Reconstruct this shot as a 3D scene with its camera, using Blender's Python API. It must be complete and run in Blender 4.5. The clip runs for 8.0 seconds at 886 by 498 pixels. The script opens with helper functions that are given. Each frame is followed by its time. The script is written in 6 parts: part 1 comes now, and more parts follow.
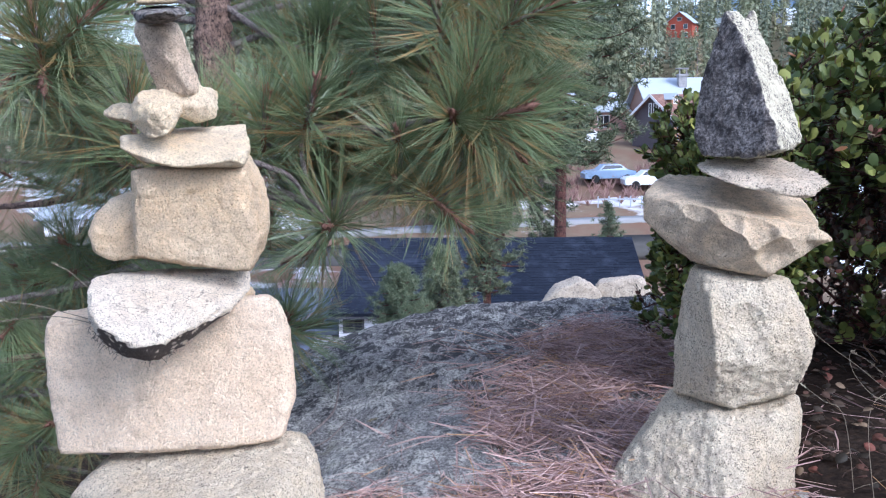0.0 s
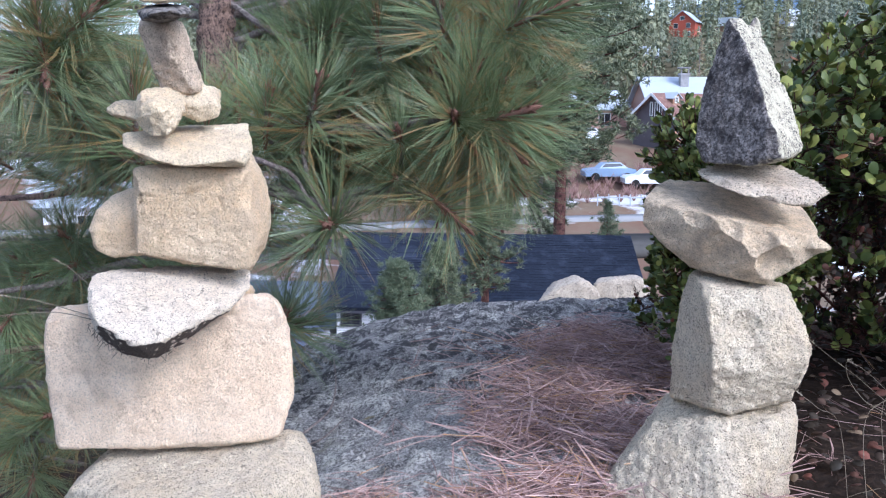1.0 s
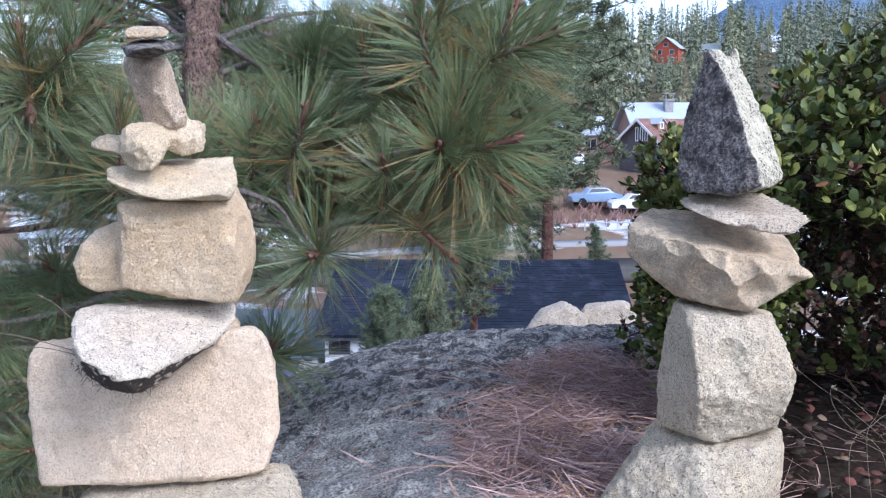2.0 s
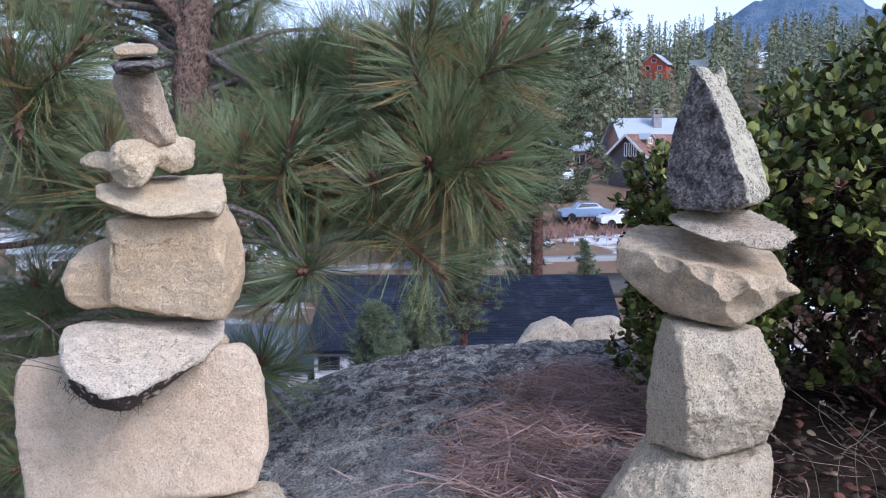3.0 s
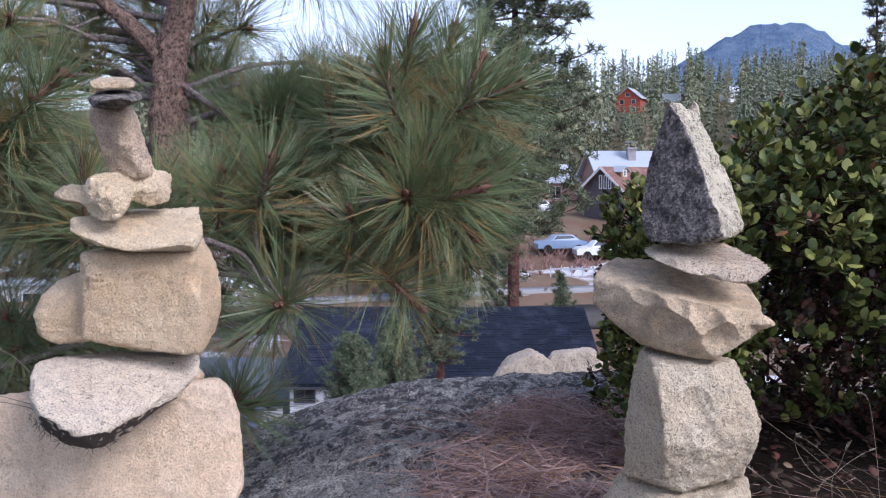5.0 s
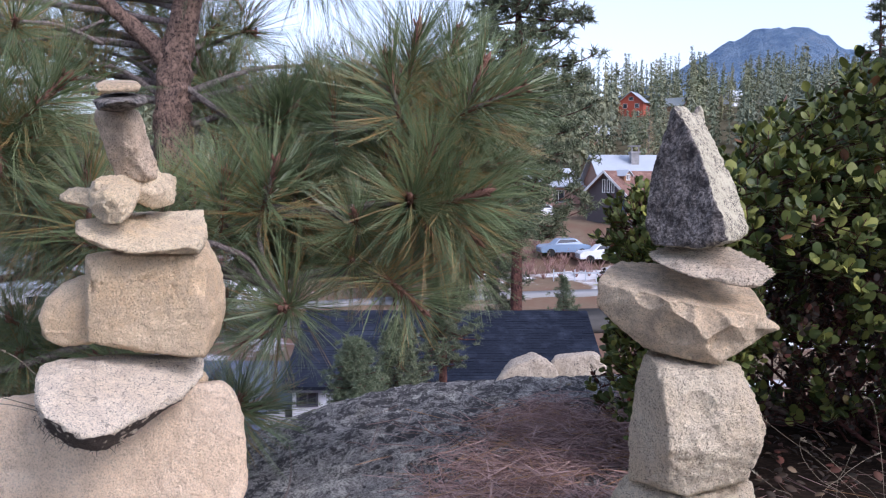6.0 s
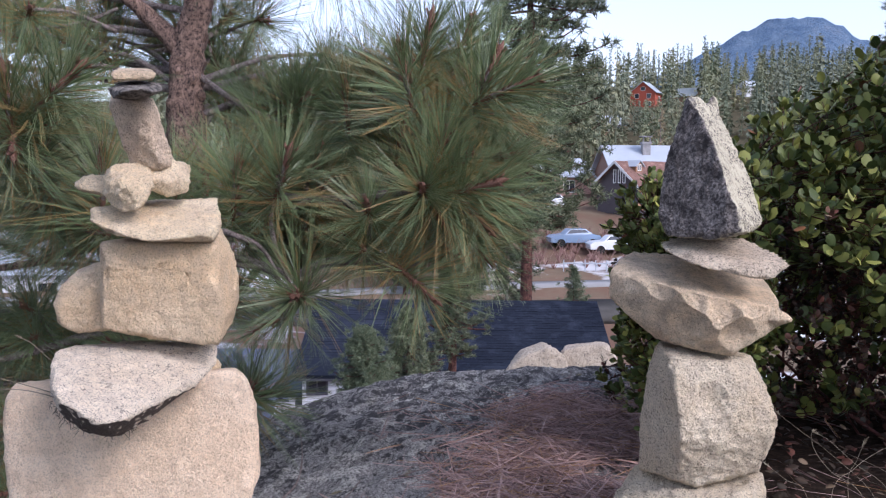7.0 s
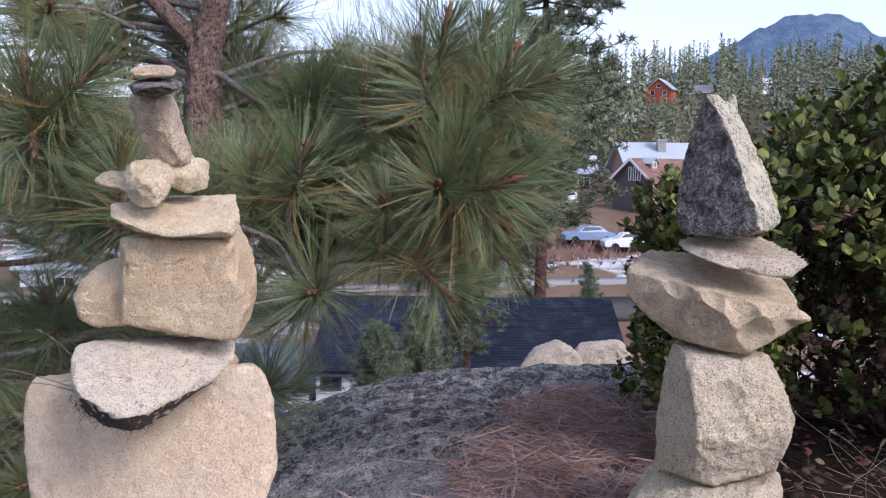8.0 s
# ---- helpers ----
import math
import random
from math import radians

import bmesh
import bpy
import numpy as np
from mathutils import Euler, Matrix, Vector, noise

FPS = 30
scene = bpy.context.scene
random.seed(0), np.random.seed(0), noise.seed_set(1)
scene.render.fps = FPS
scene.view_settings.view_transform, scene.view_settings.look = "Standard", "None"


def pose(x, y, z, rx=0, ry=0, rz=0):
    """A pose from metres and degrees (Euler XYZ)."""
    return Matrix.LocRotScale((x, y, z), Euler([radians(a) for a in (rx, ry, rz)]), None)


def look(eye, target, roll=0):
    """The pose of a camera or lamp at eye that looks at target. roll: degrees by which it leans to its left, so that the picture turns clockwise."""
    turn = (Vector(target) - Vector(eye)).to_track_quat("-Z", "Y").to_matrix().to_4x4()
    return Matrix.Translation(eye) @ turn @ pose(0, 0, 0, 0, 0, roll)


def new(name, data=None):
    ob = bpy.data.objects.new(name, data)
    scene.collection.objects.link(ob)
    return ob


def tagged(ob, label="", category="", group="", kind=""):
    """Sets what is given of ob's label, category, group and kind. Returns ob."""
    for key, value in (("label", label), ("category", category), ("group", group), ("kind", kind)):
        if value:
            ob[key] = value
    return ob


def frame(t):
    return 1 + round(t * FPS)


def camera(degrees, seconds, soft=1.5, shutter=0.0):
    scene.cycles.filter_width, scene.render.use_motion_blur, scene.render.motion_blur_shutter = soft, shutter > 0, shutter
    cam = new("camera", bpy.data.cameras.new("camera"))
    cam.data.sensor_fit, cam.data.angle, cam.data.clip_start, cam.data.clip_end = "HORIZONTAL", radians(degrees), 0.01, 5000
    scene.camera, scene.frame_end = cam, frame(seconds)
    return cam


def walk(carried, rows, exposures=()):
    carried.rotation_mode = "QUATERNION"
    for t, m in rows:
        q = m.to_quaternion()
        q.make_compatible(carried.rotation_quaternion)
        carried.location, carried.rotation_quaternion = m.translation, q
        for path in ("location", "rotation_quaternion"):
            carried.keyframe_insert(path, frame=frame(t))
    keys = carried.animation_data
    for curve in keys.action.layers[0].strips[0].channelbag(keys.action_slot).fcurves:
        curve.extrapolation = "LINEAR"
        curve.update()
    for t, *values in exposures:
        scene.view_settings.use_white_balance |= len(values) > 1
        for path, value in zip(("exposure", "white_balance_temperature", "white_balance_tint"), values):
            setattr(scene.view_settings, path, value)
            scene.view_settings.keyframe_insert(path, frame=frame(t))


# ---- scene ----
cam = camera(54.0, 8.0, 1.2)
PATH = [
    (0, (0.001, 0.059, 0.72), (-0.107, 2.031, 0.402), -0.7),
    (0.5, (-0.001, 0.056, 0.726), (-0.107, 2.029, 0.418), 0.1),
    (1, (-0.001, 0.057, 0.732), (-0.106, 2.027, 0.403), 0.3),
    (1.5, (0.003, 0.055, 0.737), (-0.087, 2.031, 0.44), 0.1),
    (3, (0.005, 0.052, 0.743), (-0.05, 2.037, 0.508), -0.1),
    (3.5, (0.003, 0.05, 0.743), (-0.014, 2.04, 0.539), 0.3),
    (4, (0.003, 0.051, 0.743), (-0.005, 2.042, 0.554), 0.0),
    (4.5, (0.004, 0.052, 0.746), (0.003, 2.044, 0.572), -0.0),
    (6, (0.001, 0.052, 0.745), (-0.007, 2.046, 0.591), 0.1),
    (6.5, (0.0, 0.051, 0.747), (-0.027, 2.043, 0.569), 0.1),
    (7, (-0.003, 0.05, 0.745), (-0.034, 2.042, 0.567), 0.4),
    (7.5, (-0.004, 0.049, 0.747), (-0.042, 2.041, 0.571), 0.3),
    (8, (-0.008, 0.048, 0.746), (-0.071, 2.038, 0.56), 0.6),
]
walk(cam, [(t, look(eye, target, roll)) for t, eye, target, roll in PATH], [(0, 1.25, 5100, 15), (1.6, 1.25, 5100, 15), (3.2, 0.76, 5210, 18), (6, 0.80, 5530, 22), (8, 0.78, 5560, 21)])

# ---- light: a bright hazy sky and a low, wide, veiled sun behind the camera's right shoulder ----
SUN_EL, SUN_AZ = 40.0, 134.0
world = bpy.data.worlds.new("sky")
scene.world = world
world.use_nodes = True
wt = world.node_tree
sky = wt.nodes.new("ShaderNodeTexSky")
sky.sky_type = 'NISHITA'
sky.sun_disc = False
sky.sun_elevation, sky.sun_rotation = radians(SUN_EL), radians(SUN_AZ)
sky.air_density, sky.dust_density, sky.ozone_density = 1.0, 1.5, 1.0
veil = wt.nodes.new("ShaderNodeHueSaturation")
veil.inputs["Saturation"].default_value = 0.52
wt.links.new(sky.outputs["Color"], veil.inputs["Color"])
wt.links.new(veil.outputs["Color"], wt.nodes["Background"].inputs["Color"])
wt.nodes["Background"].inputs["Strength"].default_value = 0.15
sun = new("sun", bpy.data.lights.new("sun", 'SUN'))
sun.data.energy, sun.data.angle, sun.data.color = 1.55, radians(25), (1.0, 0.89, 0.75)
sun_way = Vector((math.sin(radians(SUN_AZ)) * math.cos(radians(SUN_EL)), math.cos(radians(SUN_AZ)) * math.cos(radians(SUN_EL)), math.sin(radians(SUN_EL))))
sun.matrix_world = look(sun_way * 50, (0, 0, 0))


# ---- materials ----
class Shade:
    """A node material in object space."""

    def __init__(self, name, space="Object"):
        self.m = bpy.data.materials.new(name)
        self.m.use_nodes = True
        self.t = self.m.node_tree
        self.b = self.t.nodes["Principled BSDF"]
        self.co = self.t.nodes.new("ShaderNodeTexCoord").outputs[space]

    def put(self, socket, value):
        if isinstance(value, bpy.types.NodeSocket):
            self.t.links.new(value, socket)
        elif isinstance(value, (tuple, list)):
            socket.default_value = (*value, 1.0) if len(value) == 3 and socket.type == 'RGBA' else value
        else:
            socket.default_value = value

    def stretch(self, sx, sy, sz, rot=(0, 0, 0)):
        n = self.t.nodes.new("ShaderNodeMapping")
        self.put(n.inputs["Vector"], self.co)
        n.inputs["Scale"].default_value = (sx, sy, sz)
        n.inputs["Rotation"].default_value = [radians(a) for a in rot]
        return n.outputs["Vector"]

    def noise(self, scale, detail=4.0, rough=0.6, co=None, distort=0.0):
        n = self.t.nodes.new("ShaderNodeTexNoise")
        self.put(n.inputs["Vector"], co or self.co)
        for k, v in (("Scale", scale), ("Detail", detail), ("Roughness", rough), ("Distortion", distort)):
            n.inputs[k].default_value = v
        return n.outputs["Fac"]

    def cells(self, scale, feature='F1', out="Distance", co=None):
        n = self.t.nodes.new("ShaderNodeTexVoronoi")
        n.feature = feature
        self.put(n.inputs["Vector"], co or self.co)
        n.inputs["Scale"].default_value = scale
        return n.outputs[out]

    def ramp(self, fac, *stops):
        n = self.t.nodes.new("ShaderNodeValToRGB")
        self.put(n.inputs["Fac"], fac)
        e = n.color_ramp.elements
        while len(e) < len(stops):
            e.new(0.5)
        for el, (p, c) in zip(e, stops):
            el.position = p
            el.color = (c, c, c, 1) if isinstance(c, (int, float)) else (*c, 1)
        return n.outputs["Color"]

    def mix(self, fac, a, b, blend='MIX'):
        n = self.t.nodes.new("ShaderNodeMix")
        n.data_type, n.blend_type = 'RGBA', blend
        self.put(n.inputs[0], fac)
        self.put(n.inputs[6], a)
        self.put(n.inputs[7], b)
        return n.outputs[2]

    def warp(self, co, scale, amount):
        """Coordinates pushed about by a noise, for wandering lines."""
        n = self.t.nodes.new("ShaderNodeTexNoise")
        self.put(n.inputs["Vector"], self.co)
        n.inputs["Scale"].default_value = scale
        m = self.t.nodes.new("ShaderNodeVectorMath")
        m.operation = 'MULTIPLY_ADD'
        self.put(m.inputs[0], n.outputs["Color"])
        m.inputs[1].default_value = (amount, amount, amount)
        self.put(m.inputs[2], co)
        return m.outputs[0]

    def calc(self, op, a, b=0.0):
        n = self.t.nodes.new("ShaderNodeMath")
        n.operation = op
        self.put(n.inputs[0], a)
        self.put(n.inputs[1], b)
        return n.outputs[0]

    def axis(self, k):
        n = self.t.nodes.new("ShaderNodeSeparateXYZ")
        self.put(n.inputs[0], self.co)
        return n.outputs[k]

    def facing(self, way):
        """How far the surface looks along a fixed direction of the world."""
        g = self.t.nodes.new("ShaderNodeNewGeometry")
        n = self.t.nodes.new("ShaderNodeVectorMath")
        n.operation = 'DOT_PRODUCT'
        self.put(n.inputs[0], g.outputs["Normal"])
        n.inputs[1].default_value = Vector(way).normalized()
        return n.outputs["Value"]

    def island(self):
        return self.t.nodes.new("ShaderNodeNewGeometry").outputs["Random Per Island"]

    def piece(self):
        return self.t.nodes.new("ShaderNodeObjectInfo").outputs["Random"]

    def bump(self, height, strength=0.5, distance=0.01):
        n = self.t.nodes.new("ShaderNodeBump")
        self.put(n.inputs["Height"], height)
        n.inputs["Strength"].default_value, n.inputs["Distance"].default_value = strength, distance
        old = self.b.inputs["Normal"].links
        if old:
            self.t.links.new(old[0].from_socket, n.inputs["Normal"])
        self.t.links.new(n.outputs["Normal"], self.b.inputs["Normal"])

    def done(self, colour, rough=0.8, metal=0.0, spec=0.3):
        self.put(self.b.inputs["Base Color"], colour)
        self.put(self.b.inputs["Roughness"], rough)
        self.b.inputs["Metallic"].default_value = metal
        self.b.inputs["Specular IOR Level"].default_value = spec
        return self.m


def granite(name, pale, warm, dark, grain=330.0, speck=0.5, stain=(0.30, 0.28, 0.25), stain_at=0.62, lift=1.0, earthy=False, cracks=False, strokes=False):
    """Weathered granite: crystals, dark mica, warm and grey patches, pitted relief."""
    s = Shade(name)
    patch = s.noise(7, 5, 0.6)
    crystal = s.noise(grain, 2, 0.7)
    col = s.mix(s.ramp(patch, (0.35, 0), (0.65, 1)), pale, warm)
    col = s.mix(s.ramp(s.noise(38, 5, 0.7), (0.42, 0), (0.7, 1)), col, stain)
    col = s.mix(1.0, col, s.ramp(crystal, (0.34, 0.74), (0.48, 1.0), (0.66, 1.08)), 'MULTIPLY')
    mica = s.ramp(s.noise(grain * 1.25, 2, 0.8), (0.60 - 0.06 * speck, 0), (0.68 - 0.06 * speck, 1))
    where = s.ramp(s.noise(grain * 0.3, 3, 0.7), (0.36, 0.15), (0.60, 1))
    col = s.mix(s.mix(1.0, mica, where, 'MULTIPLY'), col, dark)
    pits = s.ramp(s.noise(90, 4, 0.7), (stain_at, 0), (stain_at + 0.08, 1))
    col = s.mix(s.calc('MULTIPLY', pits, 0.12 + 0.4 * max(0.0, speck)), col, dark)
    if cracks:
        line = s.cells(9, 'DISTANCE_TO_EDGE', "Distance", s.warp(s.stretch(0.7, 0.7, 1.5), 45, 0.06))
        col = s.mix(s.mix(1.0, s.ramp(line, (0.002, 0.75), (0.016, 0)), s.ramp(s.noise(16, 4, 0.7), (0.50, 0), (0.60, 1)), 'MULTIPLY'), col, dark)
    if strokes:
        s.bump(s.noise(60, 4, 0.65, s.stretch(1.0, 1.0, 0.28, (0, 32, 0))), 0.7, 0.006)
    if earthy:
        lain = s.calc('ADD', s.facing((0.0, -0.25, -1.0)), s.calc('MULTIPLY', s.calc('SUBTRACT', s.noise(35, 5, 0.7), 0.5), 0.7))
        col = s.mix(s.ramp(lain, (0.58, 0), (0.68, 1)), col, s.mix(s.noise(120, 4, 0.7), (0.035, 0.028, 0.025), (0.19, 0.15, 0.125)))
    s.bump(s.noise(55, 6, 0.8), 0.6 * lift, 0.006)
    s.bump(s.noise(210, 4, 0.85), 1.0 * lift, 0.0055)
    s.bump(crystal, 0.9 * lift, 0.0032)
    return s.done(col, s.ramp(crystal, (0.3, 0.95), (0.7, 0.7)), spec=0.25)


GRANITE_CREAM = granite("cream_granite", (0.88, 0.75, 0.53), (0.84, 0.65, 0.40), (0.16, 0.12, 0.08), speck=0.1, stain=(0.66, 0.52, 0.35))
GRANITE_SLAB = granite("cream_slab_granite", (0.90, 0.73, 0.54), (0.87, 0.66, 0.45), (0.30, 0.21, 0.14), speck=-0.6, stain=(0.74, 0.56, 0.38), strokes=True)
GRANITE_TAN = granite("tan_granite", (0.80, 0.64, 0.43), (0.74, 0.53, 0.31), (0.13, 0.095, 0.065), speck=0.0, stain=(0.62, 0.47, 0.31))
GRANITE_WHITE = granite("white_granite", (0.90, 0.79, 0.63), (0.82, 0.68, 0.50), (0.10, 0.085, 0.075), speck=0.9, stain=(0.68, 0.57, 0.44), earthy=True, cracks=True)
GRANITE_GREY = granite("grey_granite", (0.79, 0.69, 0.51), (0.68, 0.55, 0.37), (0.10, 0.082, 0.062), grain=290, speck=1.15, stain=(0.60, 0.50, 0.37))
GRANITE_DISC = granite("speckled_granite", (0.80, 0.69, 0.53), (0.68, 0.54, 0.38), (0.06, 0.05, 0.04), grain=250, speck=1.0, stain=(0.50, 0.41, 0.31))
GRANITE_BUFF = granite("buff_granite", (0.80, 0.65, 0.45), (0.74, 0.55, 0.34), (0.10, 0.08, 0.065), speck=0.3, stain=(0.44, 0.35, 0.25))
GRANITE_BOULDER = granite("weathered_boulder_granite", (0.54, 0.46, 0.35), (0.44, 0.37, 0.28), (0.11, 0.10, 0.09), grain=70, speck=0.5, stain=(0.40, 0.34, 0.27))
GRANITE_BROWN = granite("brown_granite", (0.86, 0.70, 0.50), (0.68, 0.52, 0.36), (0.08, 0.06, 0.05), speck=0.6, stain=(0.42, 0.32, 0.23))


def lichen_peak():
    """Pale granite with a crust of black lichen over the shaded face."""
    s = Shade("lichen_granite")
    crystal = s.noise(240, 2, 0.7)
    pale = s.mix(s.noise(20, 4), (0.41, 0.375, 0.275), (0.54, 0.49, 0.36))
    specks = s.ramp(s.noise(300, 3, 0.8), (0.48, 0), (0.56, 1))
    pale = s.mix(s.mix(1.0, specks, s.ramp(s.noise(40, 3), (0.40, 0), (0.55, 1)), 'MULTIPLY'), pale, (0.07, 0.06, 0.055))
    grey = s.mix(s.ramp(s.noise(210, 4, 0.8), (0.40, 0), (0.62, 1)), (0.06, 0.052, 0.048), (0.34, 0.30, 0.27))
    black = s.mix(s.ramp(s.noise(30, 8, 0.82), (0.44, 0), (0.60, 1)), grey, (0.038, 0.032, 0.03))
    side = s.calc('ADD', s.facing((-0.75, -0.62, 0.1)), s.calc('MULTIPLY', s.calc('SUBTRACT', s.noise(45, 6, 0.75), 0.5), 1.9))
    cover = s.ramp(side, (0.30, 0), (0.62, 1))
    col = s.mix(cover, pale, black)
    s.bump(s.noise(26, 6, 0.7), 0.5, 0.012)
    s.bump(s.noise(140, 4, 0.75), 0.6, 0.004)
    s.bump(crystal, 0.3, 0.0015)
    return s.done(col, 0.9, spec=0.2)


GRANITE_PEAK = lichen_peak()


def black_slate():
    s = Shade("dark_lichen_stone")
    col = s.mix(s.ramp(s.noise(90, 5, 0.7), (0.40, 0), (0.66, 1)), (0.045, 0.04, 0.036), (0.26, 0.23, 0.20))
    s.bump(s.noise(60, 5, 0.7), 0.6, 0.006)
    return s.done(col, 0.9)


STONE_DARK = black_slate()


def outcrop_rock():
    """Grey bedrock, granular, under a patchy crust of black, pale and ochre lichen."""
    s = Shade("lichened_bedrock")
    base = s.mix(s.ramp(s.noise(3.2, 6, 0.65), (0.38, 0), (0.62, 1)), (0.20, 0.192, 0.183), (0.30, 0.288, 0.27))
    base = s.mix(s.ramp(s.noise(150, 3, 0.8), (0.44, 0), (0.60, 1)), base, (0.50, 0.485, 0.46))
    pale = s.ramp(s.noise(11, 8, 0.8, s.stretch(1.0, 0.7, 1.0), 0.3), (0.525, 0), (0.57, 1))
    base = s.mix(s.calc('MULTIPLY', pale, 0.85), base, (0.66, 0.645, 0.58))
    moss = s.ramp(s.noise(9, 5, 0.7), (0.58, 0), (0.68, 1))
    base = s.mix(s.calc('MULTIPLY', moss, 0.45), base, (0.20, 0.195, 0.11))
    grit = s.ramp(s.noise(120, 5, 0.85), (0.50, 0), (0.56, 1))
    base = s.mix(s.calc('MULTIPLY', grit, 0.8), base, (0.07, 0.066, 0.064))
    far = s.ramp(s.calc('MULTIPLY', s.axis(1), 0.25), (0.47, 0.0), (0.70, 0.085))
    crust = s.calc('ADD', s.noise(15, 9, 0.85, s.stretch(1.0, 0.65, 1.0), 0.35), far)
    base = s.mix(s.calc('MULTIPLY', s.ramp(crust, (0.565, 0), (0.60, 1)), 0.9), base, (0.04, 0.039, 0.042))
    blot = s.ramp(s.noise(34, 5, 0.7, s.stretch(1.0, 0.6, 1.0)), (0.66, 0), (0.69, 1))
    base = s.mix(blot, base, (0.025, 0.024, 0.026))
    ochre = s.ramp(s.noise(7, 4, 0.6, s.stretch(1, 1, 1, (0, 0, 40))), (0.68, 0), (0.75, 1))
    base = s.mix(s.calc('MULTIPLY', ochre, 0.55), base, (0.38, 0.30, 0.10))
    s.bump(s.noise(20, 8, 0.8), 0.8, 0.016)
    s.bump(s.noise(110, 5, 0.85), 0.9, 0.007)
    return s.done(base, 0.92, spec=0.2)


BEDROCK = outcrop_rock()


def soil():
    """Ground: needle-brown soil near by, dry tan slopes with old snow in the valley, wooded floor on the hill."""
    s = Shade("ground_soil")
    y = s.axis(1)
    # Dirt colour kept very dark, to carry the shade beneath the bushes too.
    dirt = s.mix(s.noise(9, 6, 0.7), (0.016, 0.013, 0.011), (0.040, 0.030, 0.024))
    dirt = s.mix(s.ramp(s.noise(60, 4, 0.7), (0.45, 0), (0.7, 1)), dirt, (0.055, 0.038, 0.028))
    tan = s.mix(s.noise(0.35, 6, 0.65), (0.11, 0.085, 0.06), (0.25, 0.19, 0.135))
    tan = s.mix(s.ramp(s.noise(0.13, 5, 0.6), (0.45, 0), (0.6, 1)), tan, (0.17, 0.105, 0.075))
    snow = s.ramp(s.noise(0.16, 6, 0.6, s.stretch(0.6, 1.0, 1.0)), (0.56, 0), (0.61, 0.9))
    tan = s.mix(snow, tan, (0.62, 0.63, 0.65))
    wood = s.mix(s.noise(0.4, 5, 0.7), (0.05, 0.055, 0.03), (0.15, 0.12, 0.08))
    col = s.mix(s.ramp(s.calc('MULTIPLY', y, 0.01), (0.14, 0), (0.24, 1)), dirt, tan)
    col = s.mix(s.ramp(s.calc('MULTIPLY', y, 0.004), (0.36, 0), (0.46, 1)), col, wood)
    s.bump(s.noise(30, 6, 0.7), 0.8, 0.02)
    return s.done(col, 1.0, spec=0.0)


SOIL = soil()


def leafy(name, a, b, c, rough=0.55, spec=0.4, rare=None):
    """Needles and leaves, each one its own shade."""
    s = Shade(name)
    r = s.island()
    col = s.ramp(r, (0.0, a), (0.5, b), (1.0, c))
    if rare:
        col = s.mix(s.ramp(s.calc('FRACT', s.calc('MULTIPLY', r, 37.7)), (1 - rare[0], 0), (1 - rare[0] + 0.02, 1)), col, rare[1])
    tint = s.ramp(s.piece(), (0.0, 0.82), (1.0, 1.15))
    col = s.mix(1.0, col, tint, 'MULTIPLY')
    return s.done(col, rough, spec=spec)


NEEDLE = leafy("pine_needle", (0.085, 0.13, 0.054), (0.145, 0.19, 0.083), (0.23, 0.26, 0.128), 0.40, 0.5)
NEEDLE_OLD = leafy("old_pine_needle", (0.20, 0.17, 0.06), (0.28, 0.19, 0.07), (0.36, 0.21, 0.085), 0.5)
LITTER = leafy("fallen_needle", (0.155, 0.095, 0.082), (0.40, 0.258, 0.225), (0.68, 0.49, 0.435), 0.6, 0.3, rare=(0.10, (0.46, 0.27, 0.12)))
LEAF = leafy("manzanita_leaf", (0.045, 0.067, 0.019), (0.097, 0.122, 0.031), (0.30, 0.305, 0.075), 0.5, 0.25, rare=(0.018, (0.26, 0.075, 0.05)))
# Dead brown and reddish leaves, darkened further to stand for shade under the bush.
LEAF_DEAD_SHADE = leafy("dead_shaded_leaf", (0.022, 0.018, 0.011), (0.05, 0.032, 0.020), (0.15, 0.05, 0.032), 0.7, rare=(0.07, (0.20, 0.14, 0.085)))
GRASS = leafy("dry_grass", (0.12, 0.095, 0.062), (0.19, 0.155, 0.105), (0.34, 0.30, 0.22), 0.6)
BRUSH = leafy("red_brown_brush", (0.16, 0.085, 0.075), (0.26, 0.15, 0.13), (0.36, 0.24, 0.20), 0.8)
FIBRE = leafy("dark_root_fibre", (0.03, 0.022, 0.018), (0.06, 0.045, 0.036), (0.12, 0.09, 0.07), 0.8)


def conifer_mat():
    """Far conifers: blue-green and yellow-green trees, sprays lighter and darker, haze painted in as paler colour."""
    s = Shade("far_hazy_conifer")
    col = s.mix(s.ramp(s.noise(0.09, 3, 0.7), (0.40, 0), (0.62, 1)), (0.155, 0.185, 0.115), (0.31, 0.295, 0.165))
    # A bluish tone in broad patches adds to the painted haze.
    col = s.mix(s.ramp(s.noise(0.025, 3, 0.6), (0.4, 0), (0.6, 0.6)), col, (0.155, 0.19, 0.17))
    col = s.mix(1.0, col, s.ramp(s.island(), (0.0, 0.88), (1.0, 1.12)), 'MULTIPLY')
    return s.done(col, 0.9, spec=0.0)


CONIFER = conifer_mat()
PINE_FAR = leafy("valley_pine_needle", (0.058, 0.076, 0.044), (0.104, 0.124, 0.07), (0.18, 0.188, 0.108), 0.6, 0.3)
PINE_YOUNG = leafy("young_pine_needle", (0.085, 0.12, 0.07), (0.14, 0.175, 0.10), (0.21, 0.235, 0.14), 0.6, 0.3)
ASPEN = leafy("bare_yellow_tree", (0.34, 0.28, 0.16), (0.42, 0.34, 0.20), (0.50, 0.42, 0.28), 0.8, 0.2)


